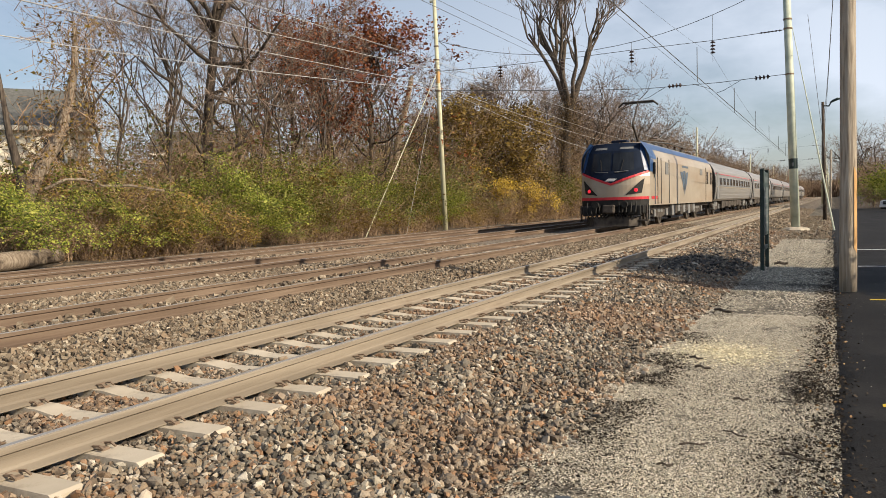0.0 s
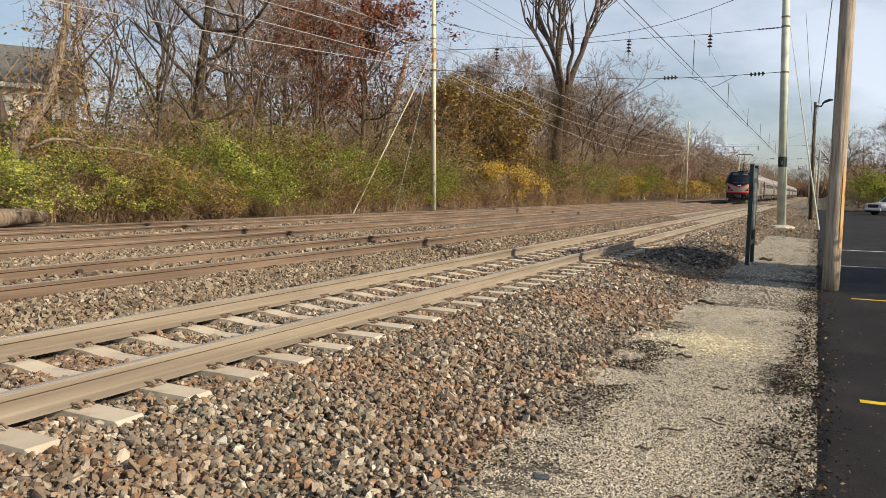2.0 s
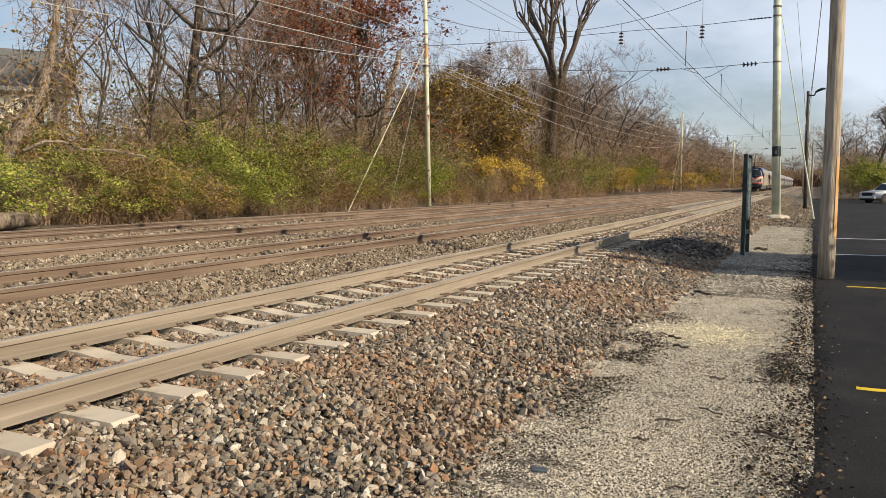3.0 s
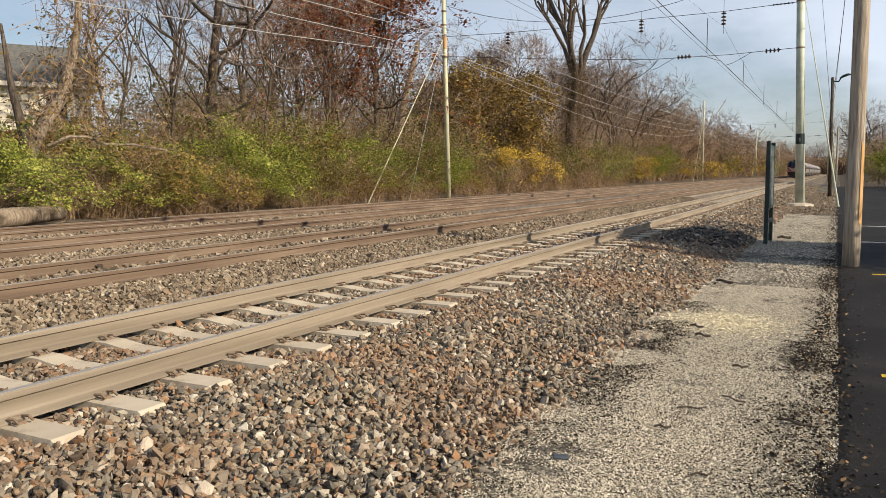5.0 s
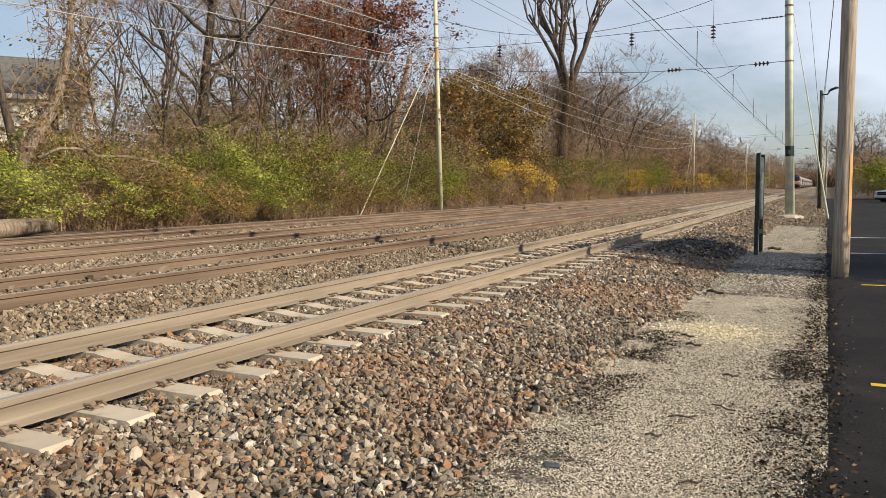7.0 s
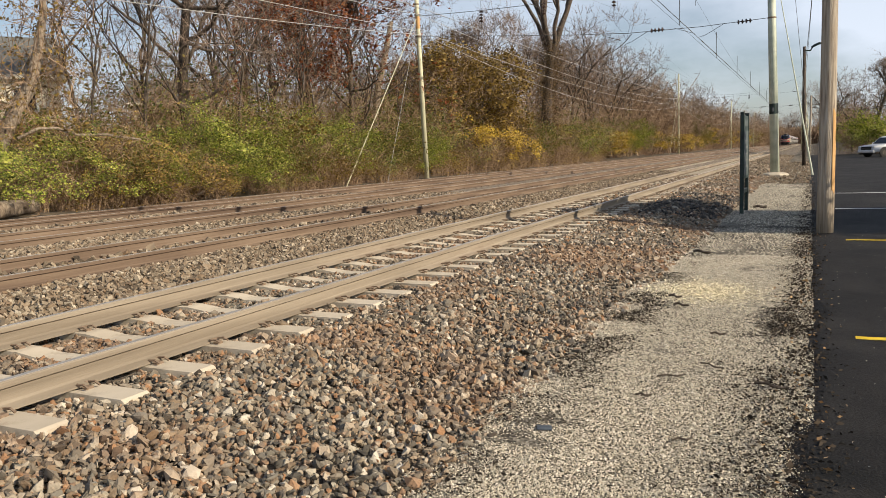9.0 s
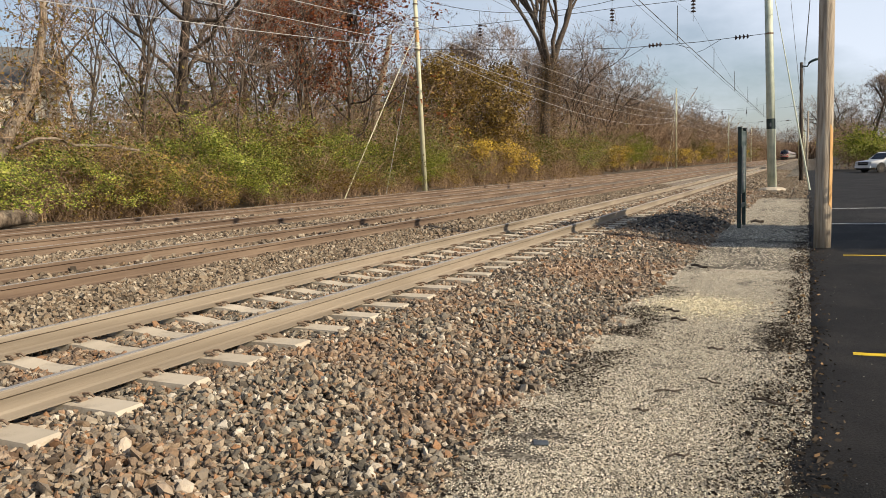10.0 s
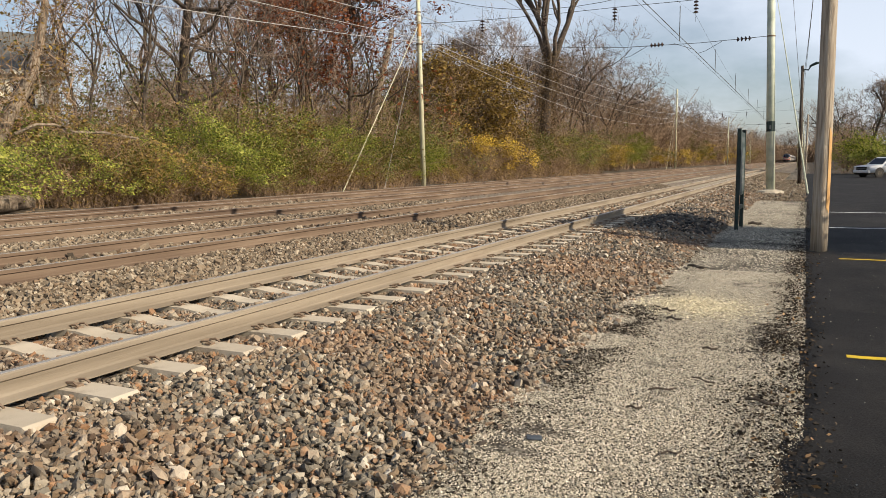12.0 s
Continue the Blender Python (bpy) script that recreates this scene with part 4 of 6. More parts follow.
    for y in (1.5,):
        part("horn_box", Shape().box(-0.35, 0.35, y, y + 0.5, 3.68, 3.86, 0.04), M_MASK, t)
    for k in range(6):
        part("roof_box", Shape().box(-0.6 + 0.1 * (k % 2), 0.6, 4.5 + 1.9 * k, 5.6 + 1.9 * k, 3.76, 3.95 + 0.05 * (k % 3), 0.04), M_UNDER, t)
    for yb in (4.2, 15.4):
        panto = part("pantograph", Shape().box(-0.6, 0.6, yb - 0.1, yb + 1.5, 3.8, 3.9, 0.02), M_UNDER, t, "single-arm pantograph")
        if yb < 10:
            part("lower_arm", Shape().rod((0, yb + 1.3, 3.9), (0, yb, 4.75), 0.06, 0.05, 8), M_UNDER, panto)
            part("upper_arm", Shape().rod((0, yb, 4.75), (0.0, yb + 1.2, 5.9), 0.045, 0.035, 8), M_UNDER, panto)
            part("contact_bow", Shape().path([(-0.95, yb + 1.2, 5.75), (-0.72, yb + 1.2, 5.95), (0.72, yb + 1.2, 5.95), (0.95, yb + 1.2, 5.75)], 0.05), M_UNDER, panto)
            part("contact_bow", Shape().path([(-0.72, yb + 1.5, 5.95), (0.72, yb + 1.5, 5.95)], 0.05), M_UNDER, panto)
        else:
            part("folded_arm", Shape().path([(0, yb + 1.4, 3.95), (0, yb - 1.0, 4.1), (0, yb + 0.8, 4.2)], 0.05), M_UNDER, panto)
    return t


def coach():
    L = 26.0
    t = thing("coach", "fluted stainless steel passenger coach with a dark window band", "rail coach", "coaches of the train", pose(T2, 55, HIGH))
    t.scale = (K, K, K)
    half = [(0.0, 0.98), (1.3, 0.98), (1.44, 1.1), (1.52, 1.6), (1.555, 2.1), (1.53, 2.6), (1.42, 3.05), (1.2, 3.42), (0.85, 3.68), (0.45, 3.81), (0.0, 3.85)]
    ring = half + [(-x, z) for x, z in half[-2:0:-1]]
    part("body", Shape().loft([[(x * k, y, 2.3 + (z - 2.3) * k) for x, z in ring] for y, k in ((0, 0.97), (0.12, 1.0), (L - 0.12, 1.0), (L, 0.97))]), M_FLUTE, t, smooth=False)
    for sx in (-1, 1):
        band = Shape()
        rg = [(1.558, 1.98), (1.562, 2.15), (1.545, 2.5), (1.5, 2.78)]
        band.add([(sx * x, y, z) for y in (0.6, L - 0.6) for x, z in rg], [(k, k + 1, k + 5, k + 4) for k in range(3)])
        wb = part("window_band", band, M_GREYP, t, "dark grey window band")
        for k in range(11):
            y = 2.2 + k * 2.0
            w = Shape().add([(sx * x, yy, z) for yy in (y, y + 1.3) for x, z in ((1.568, 2.08), (1.562, 2.3), (1.548, 2.56))], [(0, 1, 4, 3), (1, 2, 5, 4)])
            part("window", w, M_GLASS, wb)
        for z0, z1, x0, x1, m in ((2.8, 2.84, 1.505, 1.496, M_RED), (1.9, 1.95, 1.553, 1.558, M_SILVER)):
            part("stripe", Shape().add([(sx * x0, 0.4, z0), (sx * x1, 0.4, z1), (sx * x1, L - 0.4, z1), (sx * x0, L - 0.4, z0)], [(0, 1, 2, 3)]), m, t)
        for y in (0.9, L - 1.8):
            part("vestibule_door", Shape().box(sx * 1.54 - 0.025, sx * 1.54 + 0.025, y, y + 0.8, 1.1, 2.9, 0.01), M_GREYP, t)
        for z in (1.15, 1.27, 1.39, 1.51, 1.63, 1.75):
            part("flute", Shape().rod((sx * (1.455 + 0.1 * (z - 1.15)), 0.3, z), (sx * (1.455 + 0.1 * (z - 1.15)), L - 0.3, z), 0.022, 0.022, 5), M_FLUTE, t)
    for y in (-0.3, L - 0.22):
        part("diaphragm", Shape().loft([[(x * 1.012, yy, 2.3 + (z - 2.3) * 1.012) for x, z in ring] for yy in (y + 0.1, y + 0.42)]), M_BLACK, t, "black rubber gangway")
    for k in range(7):
        part("equipment_box", Shape().box(-1.2, 1.2, 6.3 + k * 1.95, 7.9 + k * 1.95, 0.42 + 0.1 * (k % 2), 0.98, 0.04), M_UNDER, t)
    for y in (3.2, L - 3.2):
        bogie(t, y, 2.6, 0.46)
    return t


def suv(x, y, z, turn):
    """Parked white sport utility car; its front looks along -x."""
    t = thing("car", "parked white sport utility car with dark windows", "car", m=pose(x, y, z, 0, 0, turn))
    prof = [(-2.55, 0.42), (-2.58, 0.75), (-2.5, 1.0), (-1.2, 1.13), (-0.45, 1.72), (-0.2, 1.8), (2.1, 1.82), (2.4, 1.7), (2.6, 1.1), (2.62, 0.45)]
    s = Shape().loft([[(px, w * (1 if pz < 1.15 else 1 - 0.28 * (pz - 1.15)), pz) for px, pz in prof] for w in (-0.99, -0.95, 0.95, 0.99)])
    bm = bmesh.new()
    vs = [bm.verts.new(q) for q in s.v]
    for q in s.f:
        bm.faces.new([vs[i] for i in q])
    bmesh.ops.remove_doubles(bm, verts=bm.verts[:], dist=0.001)
    bmesh.ops.bevel(bm, geom=[e for e in bm.edges if e.is_manifold and e.calc_face_angle(0) > 0.45], offset=0.07, segments=3, affect="EDGES", clamp_overlap=True)
    bm.verts.index_update()
    part("body", Shape().add([v.co for v in bm.verts], [[v.index for v in f.verts] for f in bm.faces]), M_CARWHITE, t, smooth=True)
    bm.free()
    part("lower_valance", Shape().box(-2.6, -2.35, -0.85, 0.85, 0.25, 0.44, 0.03), M_BLACK, t, "black lower bumper valance")
    part("grille_bar", Shape().box(-2.66, -2.6, -0.62, 0.62, 0.79, 0.83, 0.01), M_GREYP, t, "chrome bar across the grille")
    for sy in (-1, 1):
        for x0, x1, t0, t1 in ((-1.0, 0.15, -0.42, 0.15), (0.25, 1.25, 0.25, 1.25), (1.35, 2.35, 1.35, 2.2)):
            w = Shape().add([(x0, sy * 0.998, 1.16), (x1, sy * 0.998, 1.16), (t1, sy * 0.86, 1.66), (t0, sy * 0.86, 1.66)], [(0, 1, 2, 3)])
            part("side_window", w, M_GLASS, t)
        for wx in (-1.55, 1.5):
            part("wheel_arch", Shape().rod((wx, sy * 0.9, 0.42), (wx, sy * 1.003, 0.42), 0.47, 0.47, 20), M_BLACK, t)
            ty = part("tyre", Shape().rod((wx, sy * 0.82, 0.38), (wx, sy * 1.02, 0.38), 0.38, 0.37, 20), M_BLACK, t)
            part("rim", Shape().rod((wx, sy * 1.0, 0.38), (wx, sy * 1.03, 0.38), 0.25, 0.2, 14), M_UNDER, ty)
        part("headlight", Shape().box(-2.6, -2.4, sy * 0.8 - 0.16, sy * 0.8 + 0.16, 0.8, 0.97, 0.03), M_WHITE, t)
        part("mirror", Shape().box(-0.95, -0.75, sy * 1.1 - 0.1, sy * 1.1 + 0.1, 1.12, 1.28, 0.03), M_CARWHITE, t)
    part("windshield", Shape().add([(-1.17, -0.85, 1.17), (-1.17, 0.85, 1.17), (-0.49, 0.76, 1.71), (-0.49, -0.76, 1.71)], [(0, 1, 2, 3)]), M_GLASS, t)
    part("grille", Shape().box(-2.62, -2.5, -0.6, 0.6, 0.66, 0.95, 0.02), M_BLACK, t)
    part("bumper", Shape().box(-2.68, -2.45, -0.95, 0.95, 0.4, 0.62, 0.04), M_CARWHITE, t)
    part("roof_rack", Shape().box(0.0, 1.9, -0.7, 0.7, 1.81, 1.86, 0.02), M_BLACK, t)
    return t


# ---- plants ----
def frustums(segs, sides, pointed=False):
    """Segments (n, 8): from, to, two radii; as one array of verts and faces; pointed ones end in a tip."""
    segs = np.asarray(segs, float)
    a, b, ra, rb = segs[:, :3], segs[:, 3:6], segs[:, 6], segs[:, 7]
    d = b - a
    d /= np.linalg.norm(d, axis=1, keepdims=True) + 1e-9
    h = np.where(np.abs(d[:, 2:3]) < 0.9, np.array([[0, 0, 1.0]]), np.array([[1.0, 0, 0]]))
    u = np.cross(d, h)
    u /= np.linalg.norm(u, axis=1, keepdims=True) + 1e-9
    w = np.cross(d, u)
    ang = 2 * np.pi * np.arange(sides) / sides
    ring = np.cos(ang)[None, :, None] * u[:, None] + np.sin(ang)[None, :, None] * w[:, None]
    i = np.arange(sides)
    if pointed:
        v = np.concatenate([a[:, None] + ra[:, None, None] * ring, b[:, None]], 1)
        q = np.stack([i, (i + 1) % sides, np.full(sides, sides)], 1)
        f = (q[None] + (sides + 1) * np.arange(len(segs))[:, None, None]).reshape(-1, 3)
        return v.reshape(-1, 3), f
    v = np.concatenate([a[:, None] + ra[:, None, None] * ring, b[:, None] + rb[:, None, None] * ring], 1)
    q = np.stack([i, (i + 1) % sides, sides + (i + 1) % sides, sides + i], 1)
    f = (q[None] + 2 * sides * np.arange(len(segs))[:, None, None]).reshape(-1, 4)
    return v.reshape(-1, 3), f


def tri(v, f):
    """The same in triangles."""
    return v, (f if f.shape[1] == 3 else np.concatenate([f[:, [0, 1, 2]], f[:, [0, 2, 3]]]))


def both(thick, thin):
    """Tubes and pointed twigs in one mesh of triangles."""
    v, f = tri(*frustums(thick, 3))
    v2, f2 = frustums(thin, 3, True)
    return np.concatenate([v, v2]), np.concatenate([f, f2 + len(v)])


def grow(rng, p, d, length, r, depth, out, tips, up=0.12, spread=0.75, kids=(3, 4), wiggle=0.22):
    n = 5 if depth > 2 else 3
    p, d = np.array(p, float), np.array(d, float)
    nodes = []
    for i in range(n):
        d = d + rng.normal(0, wiggle, 3) + np.array([0, 0, up])
        d /= np.linalg.norm(d)
        q = p + d * length / n
        r2 = r * (1 - 0.55 * (i + 1) / n) if depth else r * (1 - 0.8 * (i + 1) / n)
        ra = r * (1 - 0.55 * i / n) if depth else r * (1 - 0.8 * i / n)
        out[min(depth, 3)].append((*p, *q, ra, r2))
        p = q
        nodes.append((p, d.copy(), r2))
    if depth == 0:
        tips.append(p)
        return
    for k in range(rng.integers(kids[0], kids[1] + 1)):
        i = min(n - 1, max(1 if depth < 4 else 2, int(n - 1 - abs(rng.normal(0, 1.3)))))
        q, dd, rr = nodes[i]
        side = rng.normal(size=3)
        side -= side @ dd * dd
        side /= np.linalg.norm(side)
        nd = dd * (1 - spread * 0.5) + side * spread * rng.uniform(0.6, 1.2)
        nd /= np.linalg.norm(nd)
        grow(rng, q, nd, length * rng.uniform(0.5, 0.75), rr * rng.uniform(0.55, 0.8), depth - 1, out, tips, up, spread, kids, wiggle)


def leaves(rng, centers, per, spread, size, flat=0.5, facing=None):
    """Small pointed leaves in clusters round the centres; facing: a way that their upper sides tend to."""
    c = np.repeat(np.asarray(centers), per, 0) + rng.normal(0, 1, (len(centers) * per, 3)) * np.asarray(spread)
    n = len(c)
    u = rng.normal(size=(n, 3)) * np.array([1, 1, flat])
    if facing is None:
        w = np.cross(u, rng.normal(size=(n, 3)))
    else:
        w = np.cross(u, np.asarray(facing) + rng.normal(0, 0.7, (n, 3)))
        u = np.cross(w, np.asarray(facing) + rng.normal(0, 0.3, (n, 3)))
    u /= np.linalg.norm(u, axis=1, keepdims=True) + 1e-9
    w /= np.linalg.norm(w, axis=1, keepdims=True) + 1e-9
    s = (size * np.exp(rng.normal(0, 0.3, n)))[:, None]
    v = np.stack([c - u * s * 0.55, c + w * s * 0.32, c + u * s * 0.6, c - w * s * 0.32], 1).reshape(-1, 3)
    return v, np.arange(4 * n).reshape(-1, 4)


def tree(name, seed, height, r, label, category="tree", depth=4, lean=(0, 0), leaf=None, trunk_share=0.42, spread=0.8, kids=(3, 4), twig=1.0, up=0.13, ivy=None, limbs=0, low=3):
    rng = np.random.default_rng(seed)
    t = thing(name, label, category, "bare trees by the line")
    out, tips = {0: [], 1: [], 2: [], 3: []}, []
    p, d = np.array([0, 0, -0.3]), np.array([lean[0], lean[1], 1.0])
    tl = height * trunk_share
    nodes = []
    for i in range(7):
        d = d + rng.normal(0, 0.05, 3)
        d /= np.linalg.norm(d)
        q = p + d * tl / 7
        out[3].append((*p, *q, r * (1.25 if i == 0 else 1) * (1 - 0.06 * i), r * (1 - 0.06 * (i + 1))))
        p = q
        nodes.append(p)
    for k in range(kids[1] + 2):
        a = 2 * math.pi * (k + rng.uniform(-0.3, 0.3)) / (kids[1] + 2)
        i = 6 if k < 3 else int(rng.integers(low, 7))
        nd = np.array([math.cos(a) * spread * 0.62, math.sin(a) * spread * 0.62, 1.0 if k < 3 else 0.65])
        grow(rng, nodes[i], nd / np.linalg.norm(nd), height * (1 - trunk_share) * rng.uniform(0.48, 0.62), r * (0.55 if k < 3 else 0.36), depth - 1, out, tips, up, spread, kids)
    for k in range(limbs):
        a = 2.4 * k + rng.uniform(-0.4, 0.4)
        i = 2 + k * 5 // max(1, limbs)
        nd = np.array([math.cos(a), math.sin(a), rng.uniform(0.05, 0.5)])
        grow(rng, nodes[min(i, 6)], nd / np.linalg.norm(nd), height * rng.uniform(0.24, 0.34), r * 0.34, depth - 2, out, tips, 0.16, 0.85, kids, 0.3)
    v, f = frustums(out[3], 8)
    v2, f2 = frustums(out[2], 5) if out[2] else (np.zeros((0, 3)), np.zeros((0, 4), int))
    me = soup("trunk", np.concatenate([v, v2]), np.concatenate([f, f2 + len(v)]), M_BARK, True)
    new("trunk", me).parent = t
    s = np.array(out[1])
    s[:, 6:] = np.maximum(s[:, 6:], 0.008 * twig)
    z = np.array(out[0])
    z[:, 6:] = np.maximum(z[:, 6:], 0.008 * twig)
    extra = []
    for q in z[::2]:
        for _ in range(3):
            e = q[:3] + (q[3:6] - q[:3]) * rng.uniform(0.5, 2.4) + rng.normal(0, 0.3, 3)
            extra.append((*q[:3], *e, 0.008 * twig, 0))
    v, f = both(np.concatenate([s, z[::1]]), extra)
    cr = new("crown", soup("crown", v, f, M_TWIG))
    cr.parent = t
    tagged(cr, "bare brown twigs")
    if leaf:
        mat, share, per, size = leaf
        sel = [q for q in tips if rng.random() < share]
        v, f = leaves(rng, sel, per, (0.28, 0.28, 0.3), size)
        lf = new("foliage", soup("foliage", v, f, mat))
        lf.parent = t
        tagged(lf, "lingering dry leaves")
    if ivy:
        mat, z1 = ivy
        zz = rng.uniform(0, z1, 2800)
        base = np.array([nodes[min(6, max(0, int(7 * q / tl)))] for q in zz])
        cc = np.stack([base[:, 0] + rng.normal(0, 0.68, 2800), base[:, 1] + rng.normal(0, 0.68, 2800), zz], 1)
        v, f = leaves(rng, cc, 5, (0.18, 0.18, 0.3), 0.12)
        vi = new("vine", soup("vine", v, f, mat))
        vi.parent = t
        tagged(vi, "brown vine wrapping the trunk")
    return t


def shrub(seed, w, h, mat, label, n=5200, size=0.082, dense=1.0):
    """Arching stems with leaves in uneven clumps, open in places."""
    rng = np.random.default_rng(seed)
    t = thing("shrub", label, "shrub", "shrubs along the line")
    segs, fine, ends = [], [], []
    for k in range(40):
        a, rr = rng.uniform(0, 2 * math.pi), rng.uniform(0.05, 0.5) * w * 0.5
        p = np.array([rr * math.cos(a), rr * math.sin(a), -0.1])
        lean = rng.uniform(0.15, 0.6)
        d = np.array([lean * math.cos(a), lean * math.sin(a), 1.0])
        hh = h * rng.uniform(0.55, 1.12)
        bare = rng.random() < 0.22
        for i in range(6):
            d = d + rng.normal(0, 0.17, 3) + np.array([0.1 * math.cos(a), 0.1 * math.sin(a), -0.05 * i])
            d /= np.linalg.norm(d)
            q = p + d * hh / 5.5
            segs.append((*p, *q, 0.018 - 0.002 * i, 0.016 - 0.002 * i))
            p = q
            if i > 0:
                for _ in range(3):
                    e = p + rng.normal(0, 0.3, 3) * np.array([1, 1, 0.7])
                    fine.append((*p, *e, 0.009, 0))
                    if not bare:
                        ends.append(e)
    v, f = both(segs, fine)
    new("branchwork", soup("branchwork", v, f, M_BRUSH)).parent = t
    ends = np.array(ends)
    ends = ends[ends[:, 2] > 0.45]
    out = np.linalg.norm(ends[:, :2], axis=1) / (0.5 * w) + ends[:, 2] / h
    ends = ends[np.argsort(-out + rng.normal(0, 0.25, len(out)))][:120]
    per = max(2, int(n * dense / len(ends)))
    v, f = leaves(rng, ends, per, (0.2, 0.2, 0.12), size, 0.4, (0.62, -0.2, 0.75))
    fo = new("foliage", soup("foliage", v, f, mat))
    fo.parent = t
    return t


def brush(seed, length, depth, h, n, label, leafmat=None, nl=1800, r=0.012, leafsize=0.11, forks=2):
    """A stretch of bare thicket: thin crooked stems, forks and a few dry leaves."""
    rng = np.random.default_rng(seed)
    t = thing("thicket", label, "undergrowth", "", None, "stuff")
    segs, fine, ends = [], [(0, 0, 0, 0, 0, 0.02, 0.004, 0)], []
    for k in range(n):
        p = np.array([rng.uniform(-depth / 2, depth / 2), rng.uniform(-length / 2, length / 2), -0.2])
        d = np.array([rng.normal(0, 0.3), rng.normal(0, 0.3), 1.0])
        hh = h * rng.uniform(0.3, 1.15)
        rr = r * rng.uniform(0.6, 2.0)
        for i in range(6):
            d = d + rng.normal(0, 0.2, 3) + np.array([0, 0, 0.05])
            d /= np.linalg.norm(d)
            q = p + d * hh / 6
            segs.append((*p, *q, rr * (1 - i * 0.13), rr * (1 - (i + 1) * 0.13)))
            p = q
            if i == 5 and not forks:
                ends.append(p)
            if i > 0:
                for _ in range(forks):
                    e = p + (d * 0.4 + rng.normal(0, 0.6, 3)) * hh * 0.15
                    e2 = e + (d * 0.4 + rng.normal(0, 0.6, 3)) * hh * 0.11
                    segs.append((*p, *e, rr * 0.55, rr * 0.4))
                    fine.append((*e, *e2, rr * 0.45, 0))
                    for _ in range(2):
                        e3 = e + rng.normal(0, 0.55, 3) * hh * 0.1
                        fine.append((*e, *e3, rr * 0.42, 0))
                    ends.append(e2)
    v, f = both(segs, fine)
    new("branchwork", soup("branchwork", v, f, M_BRUSH)).parent = t
    if leafmat:
        sel = np.array(ends)[rng.integers(0, len(ends), nl)]
        v, f = leaves(rng, sel, 3, (0.2, 0.2, 0.2), leafsize)
        lf = new("foliage", soup("foliage", v, f, leafmat))
        lf.parent = t
    return t


def put(ob, x, y, turn=0, s=1.0, z=None, label=""):
    m = pose(x, y, ground_z(x, y) if z is None else z, 0, 0, turn)
    c = copy_thing(ob, m)
    c.scale = (s, s, s)
    if label:
        tagged(c, label)
    return c


def settle(ob, x, y, turn=0, s=1.0, z=None):
    """Stands the first of a kind at its own place."""
    ob.matrix_basis = pose(x, y, ground_z(x, y) if z is None else z, 0, 0, turn)
    ob.scale = (s, s, s)
    return ob


